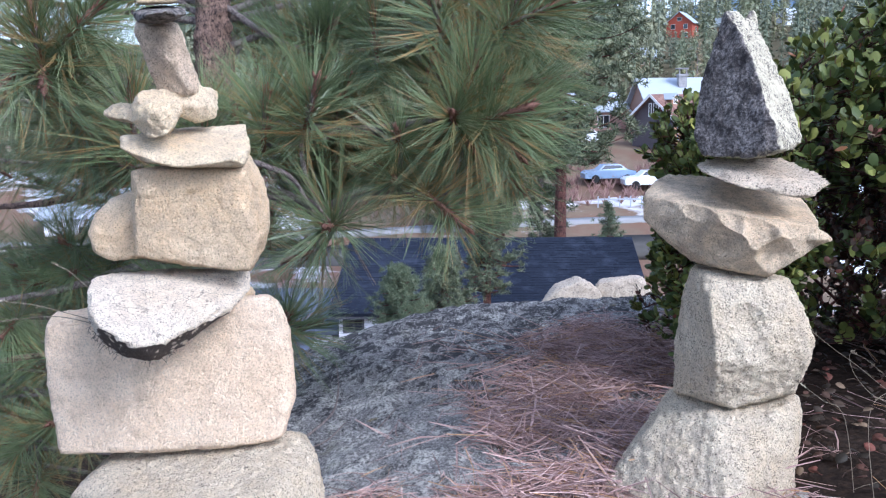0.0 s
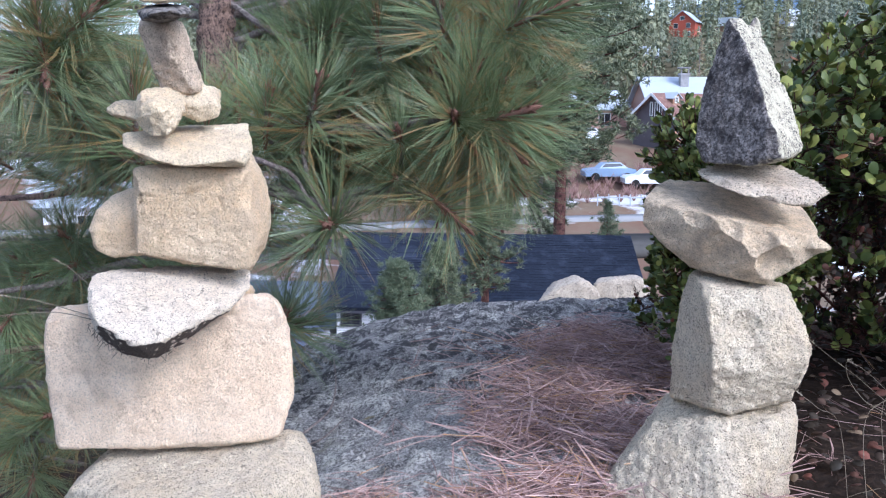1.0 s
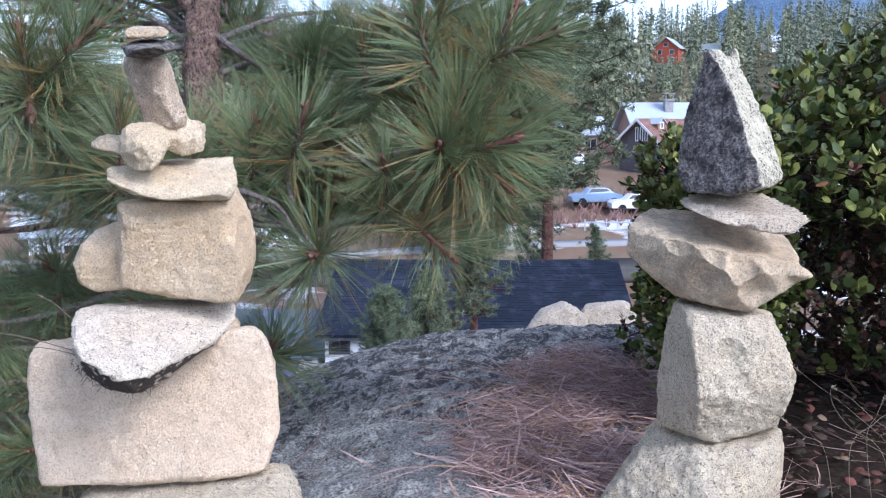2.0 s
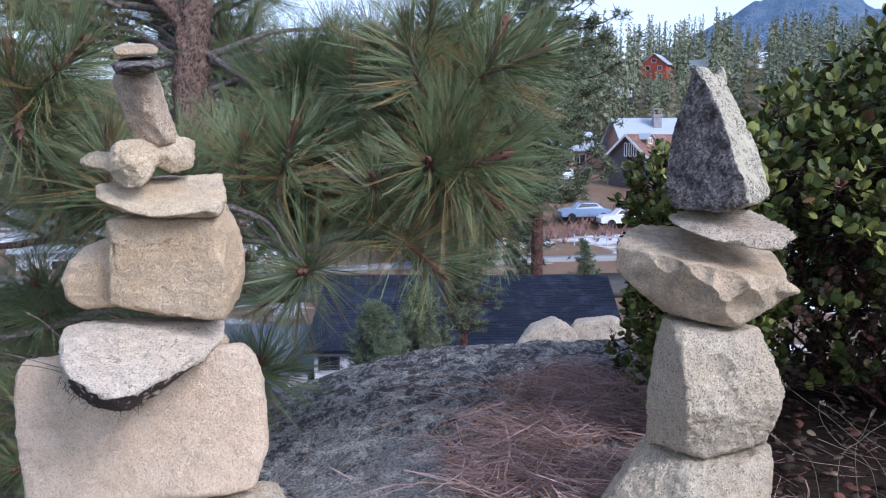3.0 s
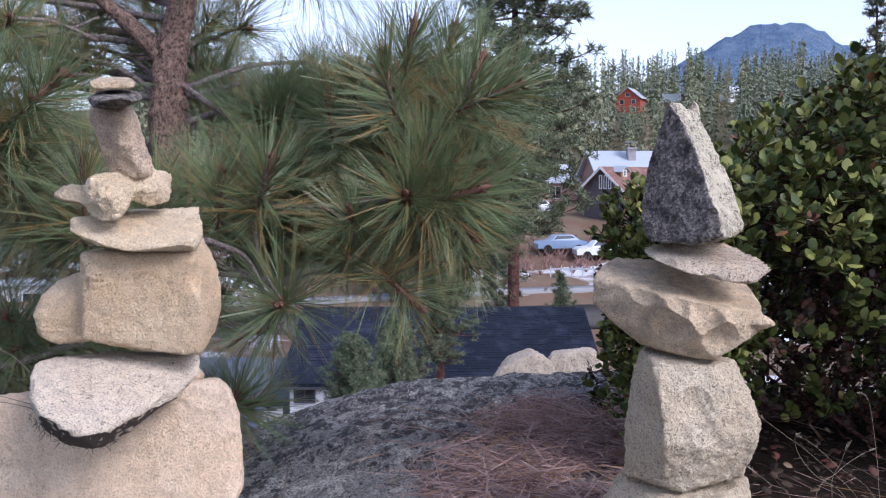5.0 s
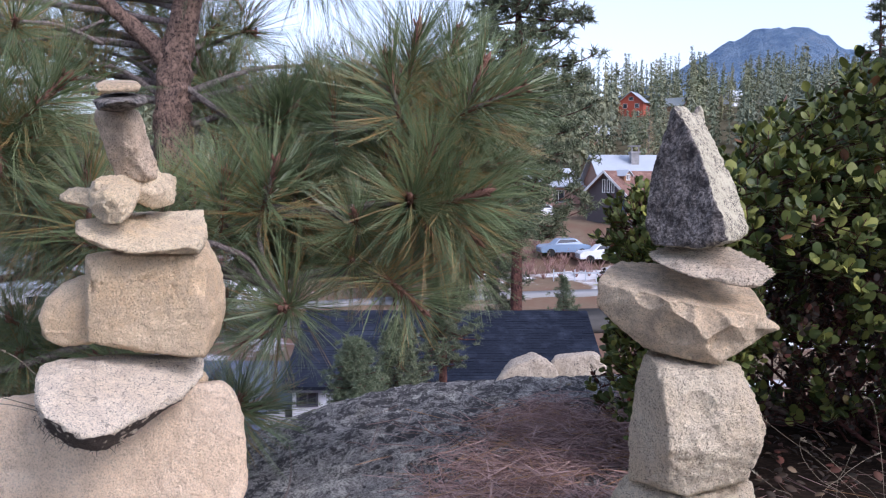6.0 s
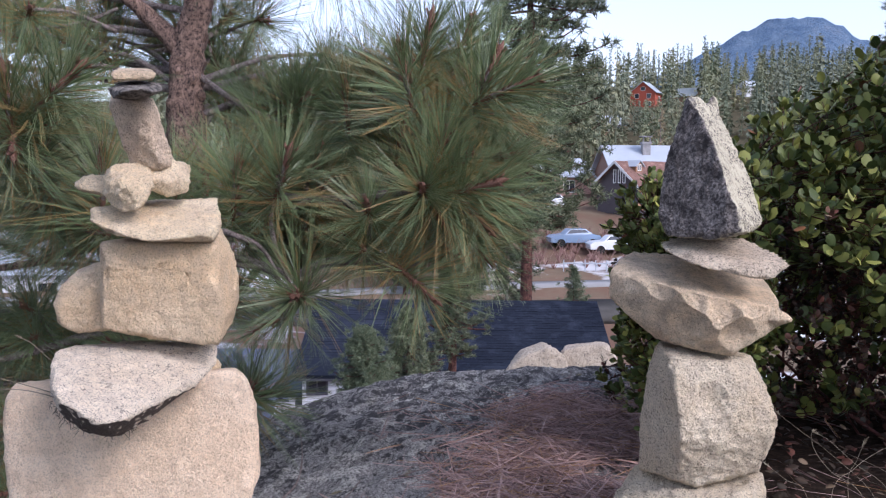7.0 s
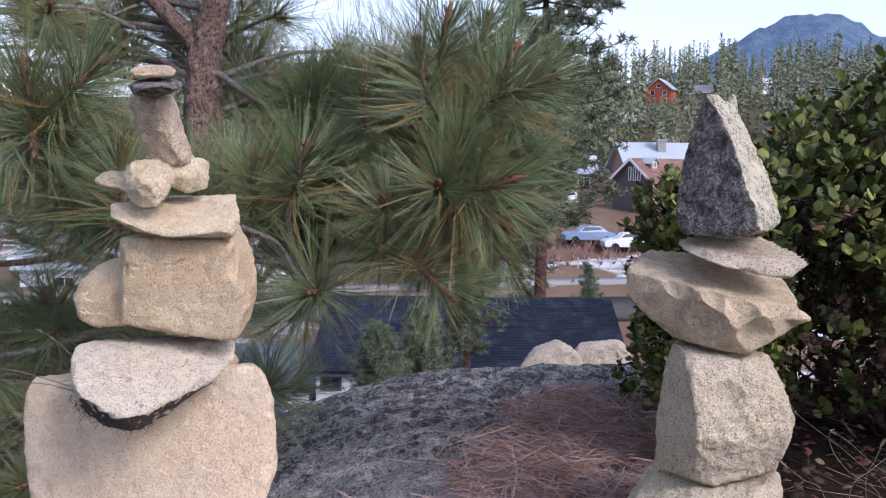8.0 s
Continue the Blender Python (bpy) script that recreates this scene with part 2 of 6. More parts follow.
def bark(name, ridge, furrow, scale=1.0, plates=30.0):
    s = Shade(name)
    co = s.stretch(1, 1, 0.42)
    crack = s.calc('MULTIPLY', s.calc('ABSOLUTE', s.calc('SUBTRACT', s.noise(plates * scale, 6, 0.7, co, 0.6), 0.5)), 1.6)
    col = s.mix(s.ramp(crack, (0.02, 0), (0.16, 1)), furrow, ridge)
    col = s.mix(s.ramp(s.noise(50 * scale, 5, 0.7), (0.4, 0), (0.7, 1)), col, [c * 1.55 for c in ridge])
    s.bump(s.ramp(crack, (0.0, 0), (0.2, 1)), 0.9, 0.008 / scale)
    s.bump(s.noise(90 * scale, 5, 0.7), 0.6, 0.004 / scale)
    return s.done(col, 0.9, spec=0.2)


BARK = bark("pine_bark", (0.26, 0.172, 0.130), (0.045, 0.034, 0.034), 2.2)
BARK_RED = bark("red_pine_bark", (0.125, 0.058, 0.045), (0.04, 0.022, 0.02), 0.12, 30)
TWIG = bark("grey_twig_bark", (0.24, 0.20, 0.18), (0.12, 0.095, 0.085), 2.5)
STEM = bark("red_manzanita_bark", (0.075, 0.030, 0.024), (0.04, 0.018, 0.016), 2.0, 12)
BUD = bark("pine_bud_scale", (0.24, 0.125, 0.09), (0.12, 0.065, 0.05), 8.0, 30)


def paint(name, colour, rough=0.6, vary=0.12, scale=2.0, spec=0.3, metal=0.0):
    s = Shade(name)
    dim = [c * (1 - vary) for c in colour]
    col = s.mix(s.ramp(s.noise(scale, 6, 0.65), (0.35, 0), (0.65, 1)), dim, colour)
    col = s.mix(s.ramp(s.noise(scale * 9, 4, 0.7), (0.55, 0), (0.8, 0.5)), col, [c * (1 - 2 * vary) for c in colour])
    s.bump(s.noise(scale * 12, 4, 0.6), 0.2, 0.01)
    return s.done(col, rough, metal, spec)


def shingle_mat(name, a, b):
    s = Shade(name)
    col = s.mix(s.island(), a, b)
    col = s.mix(s.ramp(s.noise(5, 5, 0.7, s.stretch(1, 6, 6)), (0.35, 0), (0.7, 1)), col, [c * 0.55 for c in a])
    col = s.mix(s.ramp(s.noise(1.4, 5, 0.7), (0.5, 0), (0.75, 0.6)), col, [c * 1.7 for c in b])
    s.bump(s.noise(22, 4), 0.5, 0.02)
    return s.done(col, 0.85, spec=0.12)


SHINGLE = shingle_mat("blue_slate_shingle", (0.012, 0.016, 0.028), (0.032, 0.039, 0.058))
SHINGLE_BROWN = shingle_mat("brown_shingle", (0.20, 0.115, 0.095), (0.27, 0.16, 0.13))
WHITE_WALL = paint("white_siding", (0.72, 0.73, 0.76))
DARK_WALL = paint("dark_brown_siding", (0.085, 0.070, 0.075))
RED_WALL = paint("barn_red_siding", (0.38, 0.085, 0.05))
ORANGE_WALL = paint("ochre_siding", (0.30, 0.17, 0.10))
TIMBER_WALL = paint("brown_timber_siding", (0.24, 0.13, 0.085))
METAL_ROOF = paint("pale_metal_roof", (0.42, 0.46, 0.51), 0.45, 0.08, 0.8)
SLATE_ROOF = paint("dark_slate_roof", (0.10, 0.12, 0.165), 0.8)
GREEN_ROOF = paint("grey_green_roof", (0.30, 0.33, 0.32), 0.6)
TRIM = paint("white_trim", (0.75, 0.74, 0.72))
TRIM_DARK = paint("dark_frame", (0.06, 0.06, 0.075))
TRIM_BLUE = paint("blue_door_paint", (0.10, 0.17, 0.26))
ROAD = paint("pale_road", (0.10, 0.095, 0.088), 1.0, 0.2, 0.5, 0.0)
SNOW = paint("old_snow", (0.30, 0.30, 0.30), 1.0, 0.1, 1.5, 0.0)
STONEWORK = paint("chimney_stone", (0.34, 0.33, 0.33), 0.9, 0.3, 3)
CAR_BLUE = paint("blue_car_paint", (0.20, 0.28, 0.40), 0.25, 0.05, 3, 0.6)
CAR_WHITE = paint("white_car_paint", (0.75, 0.77, 0.80), 0.25, 0.05, 3, 0.6)
TYRE = paint("tyre_rubber", (0.02, 0.02, 0.02), 0.9)
PINK_WALL = paint("pink_stucco", (0.55, 0.33, 0.27))


def pane_mat():
    s = Shade("window_glass")
    s.bump(s.noise(3, 2), 0.05, 0.01)
    return s.done((0.03, 0.035, 0.045), 0.05, spec=0.8)


PANE = pane_mat()


def hill_far():
    s = Shade("hazy_wooded_mountain")
    # Distance haze is painted in: forest and rock are both paled and blued.
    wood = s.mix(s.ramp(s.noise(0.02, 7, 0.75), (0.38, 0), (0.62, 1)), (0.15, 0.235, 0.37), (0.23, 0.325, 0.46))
    rock = s.ramp(s.noise(0.008, 8, 0.75, s.stretch(1, 1, 0.7)), (0.56, 0), (0.66, 1))
    s.bump(s.noise(0.03, 6, 0.8), 1.0, 40)
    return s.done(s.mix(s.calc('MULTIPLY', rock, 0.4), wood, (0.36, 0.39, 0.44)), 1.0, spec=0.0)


MOUNTAIN = hill_far()


# ---- mesh tools ----
class Soup:
    """Gathers points and faces for one mesh."""

    def __init__(self):
        self.v, self.f, self.k = [], [], []

    def add(self, pts, faces, k=0):
        o = len(self.v)
        self.v.extend(pts)
        for face in faces:
            self.f.append([i + o for i in face])
            self.k.append(k)

    def tube(self, pts, radii, sides=6, k=0, closed=True):
        pts = [Vector(p) for p in pts]
        rings = []
        ref = Vector((0.31, 0.17, 0.93))
        for i, p in enumerate(pts):
            way = (pts[min(i + 1, len(pts) - 1)] - pts[max(i - 1, 0)]).normalized()
            u = way.cross(ref)
            if u.length < 0.05:
                u = way.cross(Vector((1, 0, 0)))
            u.normalize()
            w = way.cross(u)
            r = radii[i] if isinstance(radii, (list, tuple)) else radii
            rings.append([p + (u * math.cos(a) + w * math.sin(a)) * r for a in (2 * math.pi * j / sides for j in range(sides))])
        out = [q for ring in rings for q in ring]
        faces = []
        for i in range(len(pts) - 1):
            for j in range(sides):
                a, b = i * sides + j, i * sides + (j + 1) % sides
                faces.append((a, b, b + sides, a + sides))
        if closed:
            faces.append(tuple(reversed(range(sides))))
            faces.append(tuple(range((len(pts) - 1) * sides, len(pts) * sides)))
        self.add(out, faces, k)

    def box(self, lo, hi, k=0):
        (x0, y0, z0), (x1, y1, z1) = lo, hi
        self.add([(x0, y0, z0), (x1, y0, z0), (x1, y1, z0), (x0, y1, z0), (x0, y0, z1), (x1, y0, z1), (x1, y1, z1), (x0, y1, z1)],
                 [(0, 3, 2, 1), (4, 5, 6, 7), (0, 1, 5, 4), (1, 2, 6, 5), (2, 3, 7, 6), (3, 0, 4, 7)], k)

    def mesh(self, name, *mats, smooth=False):
        me = bpy.data.meshes.new(name)
        me.from_pydata([tuple(p) for p in self.v], [], self.f)
        for m in mats:
            me.materials.append(m)
        if len(mats) > 1:
            me.polygons.foreach_set("material_index", self.k)
        if smooth:
            me.polygons.foreach_set("use_smooth", [True] * len(me.polygons))
        me.update()
        return me


def part(name, mesh, parent, label="", m=None):
    """One mesh object under a thing or a part."""
    ob = new(name, mesh)
    ob.parent = parent
    if m is not None:
        ob.matrix_local = m
    return tagged(ob, label) if label else ob


def thing(name, label, category, m=None, group="", kind="", mesh=None):
    ob = new(name, mesh)
    if m is not None:
        ob.matrix_world = m
    return tagged(ob, label, category, group, kind)


def smooth(a, b, x):
    t = np.clip((x - a) / (b - a), 0, 1)
    return t * t * (3 - 2 * t)


# ---- the lie of the land ----
def rock_z(x, y):
    """Top of the granite outcrop: nearly level under the cairns, dipping to the west and over its far edge."""
    z = 0.03 - 0.045 * (y - 1.86)
    z = z + np.where(x < 0, 0.13 * x - 0.17 * x * x, 0.03 * x)
    z = z - 0.32 * np.maximum(y - 3.3, 0) ** 2 - 0.5 * np.maximum(-x - 0.9, 0) ** 2
    return z


LAND_Y = (-400, -6, 0, 3, 6, 12, 20, 27, 46, 60, 70, 80, 110, 170, 250, 330, 420, 520, 700, 4900)
LAND_Z = (-1.0, -0.6, -0.10, -0.25, -1.15, -3.0, -5.6, -8.6, -9.2, -7.9, -5.6, -2.8, -0.3, 8, 19.5, 31, 41, 44, 30, 20)


def land_z(x, y):
    far = np.interp(y, LAND_Y, LAND_Z)
    slope = np.where(y > 90, (x - 0.2 * y) * 0.03, 0) - 0.10 * np.clip(-x - 1.5, 0, 25) * smooth(40, 8, y)
    near = rock_z(x, y) - 0.10 + 0.125 * smooth(0.34, 0.58, x) * smooth(3.1, 2.4, y)
    t = smooth(2.2, 5.0, np.hypot(x, y - 1.5))
    return near * (1 - t) + (far + slope) * t


def rough(x, y, z, scale, octaves=4):
    return noise.fractal(Vector((x, y, z)) * scale, 0.9, 2.1, octaves)


def crag_z(x, y):
    """The outcrop's top with its hollows and flakes."""
    z = float(rock_z(np.float64(x), np.float64(y)))
    return z + 0.030 * rough(x, y, 0, 2.2, 3) + 0.014 * rough(x, y, 3, 9, 4) + 0.016 * abs(rough(x, y * 0.7, 7, 5, 3)) + 0.007 * rough(x, y, 1, 34, 3) - 0.012


def spot(x, y):
    """The height of what lies uppermost there, rock or soil."""
    soil_z = float(land_z(np.float64(x), np.float64(y))) + 0.02 * rough(x, y, 0, 3.0)
    return max(soil_z, crag_z(x, y)) if -1.6 < x < 0.8 and 0.95 < y < 4.2 else soil_z


def ground():
    r = np.concatenate([np.linspace(0, 6, 61)[1:], np.geomspace(6.2, 4800, 90)])
    a = np.linspace(0, 2 * math.pi, 181)[:-1]
    s = Soup()
    pts = [(0, 1.5, float(land_z(np.float64(0), np.float64(1.5))))]
    for ri in r:
        x, y = ri * np.sin(a), 1.5 + ri * np.cos(a)
        z = land_z(x, y)
        for xi, yi, zi in zip(x, y, z):
            bump = 0.02 if ri < 6 else min(1.5, 0.02 + 0.006 * (ri - 6))
            if 26 < yi < 36 and abs(xi) < 9:
                bump = 0.02
            pts.append((xi, yi, zi + bump * rough(xi, yi, 0, 3.0 if ri < 6 else 0.12)))
    n = len(a)
    faces = [(0, 1 + (j + 1) % n, 1 + j) for j in range(n)]
    for i in range(len(r) - 1):
        for j in range(n):
            p, q = 1 + i * n + j, 1 + i * n + (j + 1) % n
            faces.append((p, q, q + n, p + n))
    s.add(pts, faces)
    me = s.mesh("ground", SOIL, smooth=True)
    tagged(new("ground", me), "brown needle-strewn soil falling to a dry valley with old snow", "ground", kind="structure")


ground()


def outcrop():
    xs, ys = np.arange(-2.4, 1.3001, 0.0125), np.arange(0.35, 5.0001, 0.0125)
    so = Soup()
    pts = []
    for yi in ys:
        for xi in xs:
            brink = min(xi + 2.4, 1.3 - xi, 5.0 - yi, yi - 0.35)
            wander = 0.2 + max(-0.2, min(0.2, 0.4 * noise.noise(Vector((xi * 2.2, yi * 2.2, 4))) + 0.12 * noise.noise(Vector((xi * 7, yi * 7, 1)))))
            t = max(0.0, min(1.0, (brink - wander) / 0.35))
            edge = t * t * (3 - 2 * t)
            pts.append((xi, yi, crag_z(xi, yi) - 0.5 * (1 - edge)))
    w = len(xs)
    faces = [(j * w + i, j * w + i + 1, j * w + i + w + 1, j * w + i + w) for j in range(len(ys) - 1) for i in range(w - 1)]
    so.add(pts, faces)
    ring = [i for i in range(w)] + [j * w + w - 1 for j in range(1, len(ys))] + [(len(ys) - 1) * w + i for i in range(w - 2, -1, -1)] + [j * w for j in range(len(ys) - 2, 0, -1)]
    o = len(so.v)
    so.v.extend((so.v[i][0], so.v[i][1], -6.5) for i in ring)
    m = len(ring)
    for k in range(m):
        so.f.append([ring[k], o + k, o + (k + 1) % m, ring[(k + 1) % m]])
        so.k.append(0)
    so.f.append([o + k for k in range(m)])
    so.k.append(0)
    tagged(new("granite_outcrop", so.mesh("granite_outcrop", BEDROCK, smooth=True)), "broad grey granite outcrop crusted with black and pale lichen", "rock")


outcrop()


# ---- the cairns ----
def hull(corners):
    bm = bmesh.new()
    for c in corners:
        bm.verts.new(c)
    res = bmesh.ops.convex_hull(bm, input=bm.verts)
    bmesh.ops.delete(bm, geom=[g for g in res["geom_interior"] if isinstance(g, bmesh.types.BMVert)], context='VERTS')
    bmesh.ops.recalc_face_normals(bm, faces=bm.faces)
    return bm


def near_line(co, pts):
    """The distance of each point from a broken line."""
    best = np.full(len(co), 9.0)
    for a, b in zip(pts, pts[1:]):
        a, b = np.array(a), np.array(b)
        d = b - a
        t = np.clip((co - a) @ d / (d @ d), 0, 1)
        best = np.minimum(best, np.linalg.norm(co - a - t[:, None] * d, axis=1))
    return best


def weathered(name, hulls, mat, amp, seed, voxel=None, rounds=1, scoops=(), splits=()):
    """Blocks fused into one stone, edges worn, faces chipped and pitted. scoops: centre and radius of shell-shaped chips
    knocked off; splits: lines along which it has cracked, with the crack's half width and depth."""
    so = Soup()
    wide = max(c[k] for h in hulls for c in h for k in (0, 1, 2)) * 0.02
    voxel = voxel or min(0.0040, max(0.0026, wide / 92))
    for corners in hulls:
        bm = hull([Vector(c) * 0.01 for c in corners])
        bm.verts.index_update()
        so.add([v.co.copy() for v in bm.verts], [[v.index for v in f.verts] for f in bm.faces])
        bm.free()
    raw = new("raw", so.mesh("raw"))
    fuse = raw.modifiers.new("fuse", 'REMESH')
    fuse.mode, fuse.voxel_size, fuse.use_smooth_shade = 'VOXEL', voxel, True
    me = bpy.data.meshes.new_from_object(raw.evaluated_get(bpy.context.evaluated_depsgraph_get()))
    old = raw.data
    bpy.data.objects.remove(raw)
    bpy.data.meshes.remove(old)
    n = len(me.vertices)
    co = np.empty(n * 3)
    me.vertices.foreach_get("co", co)
    co = co.reshape(n, 3)
    ed = np.empty(len(me.edges) * 2, dtype=np.int64)
    me.edges.foreach_get("vertices", ed)
    ed = ed.reshape(-1, 2)
    deg = np.bincount(ed.ravel(), minlength=n).reshape(n, 1)
    rnd = random.Random(seed)
    for _ in range(30):
        way = np.array(Vector((rnd.gauss(0, 1), rnd.gauss(0, 1), rnd.gauss(0, 1))).normalized())
        reach = co @ way
        over = np.maximum(reach - reach.max() + amp * rnd.uniform(0.05, 0.9), 0)
        co = co - over.reshape(n, 1) * way
    for _ in range(rounds):
        acc = np.zeros_like(co)
        np.add.at(acc, ed[:, 0], co[ed[:, 1]])
        np.add.at(acc, ed[:, 1], co[ed[:, 0]])
        co = 0.5 * co + 0.5 * acc / deg
    for cx, cy, cz, r in scoops:
        c = np.array((cx, cy, cz)) * 0.01
        out = co - c
        far = np.linalg.norm(out, axis=1)
        bite = np.maximum(r * 0.01 - far, 0)
        co = co + out / np.maximum(far, 1e-6)[:, None] * bite[:, None]
    me.vertices.foreach_set("co", co.ravel())
    me.update()
    no = np.empty(n * 3)
    me.vertices.foreach_get("normal", no)
    no = no.reshape(n, 3)
    shift = Vector((seed * 3.7, seed * 1.3, seed * 2.1))
    d = np.empty(n)
    for i in range(n):
        p = Vector(co[i]) + shift
        big = noise.noise(p * 10.0)
        ridge = noise.ridged_multi_fractal(p * 26.0, 1.0, 2.1, 3, 1.0, 1.0) - 1.1
        fine = noise.fractal(p * 75.0, 0.7, 2.1, 3)
        chip = noise.voronoi(p * 24.0 + Vector((big, big, big)) * 0.6)[0][0] - 0.45
        d[i] = 0.40 * big + 0.20 * ridge + 0.50 * chip + 0.46 * fine
    d = d * amp
    for half, deep, *line in splits:
        ragged = np.array([1 + 0.6 * noise.noise(Vector(p) * 60) for p in co])
        d = d - deep * 0.01 * np.clip(1.4 - near_line(co, np.array(line) * 0.01) / (half * 0.01 * ragged), 0, 1)
    co = co + no * d.reshape(n, 1)
    me.vertices.foreach_set("co", co.ravel())
    me.polygons.foreach_set("use_smooth", [True] * len(me.polygons))
    me.materials.clear()
    me.materials.append(mat)
    me.name = name
    me.update()
    return me


def cairn_stone(label, group, centre, mat, amp, seed, *hulls, scoops=(), splits=()):
    """Corners and centre in centimetres, chips and cracks too."""
    me = weathered("cairn_stone", hulls, mat, amp, seed, scoops=scoops, splits=splits)
    tagged(new("cairn_stone", me), label, "stone", group).matrix_world = Matrix.Translation(Vector(centre) * 0.01)


cairn_stone("rounded grey speckled granite stone at the foot of a cairn", "stones of the cairn with a slab",
            (-56, 142, 5), GRANITE_GREY, 0.007, 1,
            [(-8.5, -12, 9), (-6.5, -2, 11), (1, 3, 9.5), (23.5, 0, 14.5), (28, -4, 13), (29.5, -9, 10), (-12.5, -12, -0.5), (30.5, -10, -1), (13, -24, 4), (1.5, -20, 11), (24.5, -20, 12.5), (-18.5, 23, 0.5), (20, 23, 5), (-31.5, 23, -14.5), (25, 18, -11)])
cairn_stone("large flat-faced cream granite slab set on edge in a cairn", "stones of the cairn with a slab",
            (-55, 144, 27), GRANITE_SLAB, 0.0045, 2,
            [(-14.5, -8, 13), (-15.5, -8, 9.5), (-15.5, -8, 1.5), (-14, -9, -9), (-0.5, -9.5, -8.5), (13.5, -9.5, -7.5), (22, -8, -6.5), (24, -5, 0), (23.5, -5, 10), (22, -5, 15), (19.5, -4, 16), (14, -6, 16), (-21.5, 8, 10.5), (-23.5, 10, -15.5), (17.5, 10, -13), (20.5, 8, -3.5), (19, 8, 11), (17, 6, 14), (-6, 8, 11.5)],
            scoops=[(25.5, -9, 3.5, 3.4), (25, -9.5, -3, 3.0), (4, -12.5, -10.5, 3.4), (-18, -11, 6, 3.6)],
            splits=[(0.14, 0.3, (15.5, -9, 6.2), (19.5, -8, 4.4), (23.4, -5.5, 3.9))])
cairn_stone("white speckled granite stone with dark underside on a cream slab", "stones of the cairn with a slab",
            (-53, 136, 42), GRANITE_WHITE, 0.0055, 3,
            [(-4.5, -11, 5), (-6.5, -6, 5.5), (-6.5, 2, 5), (3, 9, 4.5), (10.5, 9, 4), (11.5, 6, 1.5), (10.5, 0, -2), (8, -14, -2), (7, -19, -1.5), (5.5, -19, -1.5), (0, -18, 1.5), (-3, -15, 2.5), (-3.5, -12, -2), (0, -11, -5), (3.5, -10, -6), (5.5, -7, -5.5), (-12, 14, 2), (5.5, 18, 2), (14, 8, 4.4), (15, 5, 2.4), (13.5, -1, 0)],
            scoops=[(13.5, -7, 3.5, 4.0), (-6.5, -14, 6, 4.2)],
            splits=[(0.32, 1.2, (13.4, -3, 0.6), (11.6, -6, -0.2), (9.7, -8, -1.5)), (0.24, 0.9, (3, -4, 6), (6.5, -3, 4.9), (8, -5, 4.2), (9.8, -6, 3.4))])
cairn_stone("small tan granite wedge tucked behind a white stone", "stones of the cairn with a slab",
            (-45, 152, 42), GRANITE_TAN, 0.006, 4,
            [(-1.5, -6, 3), (3, -5, 2.5), (5, -5, 1), (6.5, -7, -1), (-1, -8, -1), (-6.5, 8, 0.5), (-0.5, 8, 0), (2, 8, -3), (-6.5, 8, -4)])
cairn_stone("cracked tan granite block with a knobbed end, in a cairn", "stones of the cairn with a slab",
            (-51, 143, 56), GRANITE_TAN, 0.0045, 5,
            [(-2.5, -10, 7.5), (-1, -11.5, 4), (-2.5, -10, -5.5), (3, -10.5, -5.5), (6.5, -10, -7), (15, -9, -8), (15, -10, 0), (14.5, -10, 7.5), (12, 4, 9), (15.5, -1, 5), (16.5, -2, -0.5), (15.5, -2, -5.5), (14.5, -5, -8.5), (-10.5, 12, 6), (8.5, 12, 8), (12, 12, -4), (-10.5, 12, -9.5)],
            [(-5.5, -3, 3.5), (-9, -3, 2.5), (-10, -6, 0.5), (-11, -7, -2), (-10, -7, -5.5), (-7.5, -7, -6.5), (-2.5, -7, -6.5), (-1, -8, 0), (-9.5, 7, 3), (-15, 5, -1), (-16.5, 5, -4.5), (-14.5, 7, -8.5)],
            scoops=[(2.5, -12.5, -9.5, 4.2), (-5.5, -11, 4.5, 4.0), (-5, -12.5, -2.2, 3.6), (17.5, -12, 4, 4.4)],
            splits=[(0.18, 0.5, (-2.2, -11, 4.2), (0.5, -11.4, 3.4), (3, -11.4, 3.9), (5.5, -11, 3.6), (8, -10.5, 4.6)), (0.16, 0.7, (10.6, -10.5, 3.2), (11.6, -10.5, 0.5), (10.4, -10.5, -2.2)), (0.20, 0.9, (-1.2, -11, 4.0), (-1.4, -10.5, -0.4), (-2.6, -9, -5)), (0.14, 0.5, (4, -11, 0.6), (7.5, -11, 0.2), (10.6, -10.5, -0.6))])
cairn_stone("flat yellowish granite stone lying on a tan block", "stones of the cairn with a slab",
            (-47, 139, 67), GRANITE_CREAM, 0.0045, 6,
            [(-8, -6, 1.5), (-6.5, -9, 0), (-2, -10.5, -2), (4, -10.5, -3), (11, -8, -3), (11, -2, -0.5), (8.5, 6, 3), (-4.5, 11, 2.5), (-11, 3, 1.5), (11, -9, -1.5), (-10.5, 9, -3), (7, 8, -3)],
            splits=[(0.20, 0.7, (-7.5, -7.5, 0.6), (-4, -9.5, 0.4), (0, -10.6, -0.4), (4, -10.4, -0.2))])
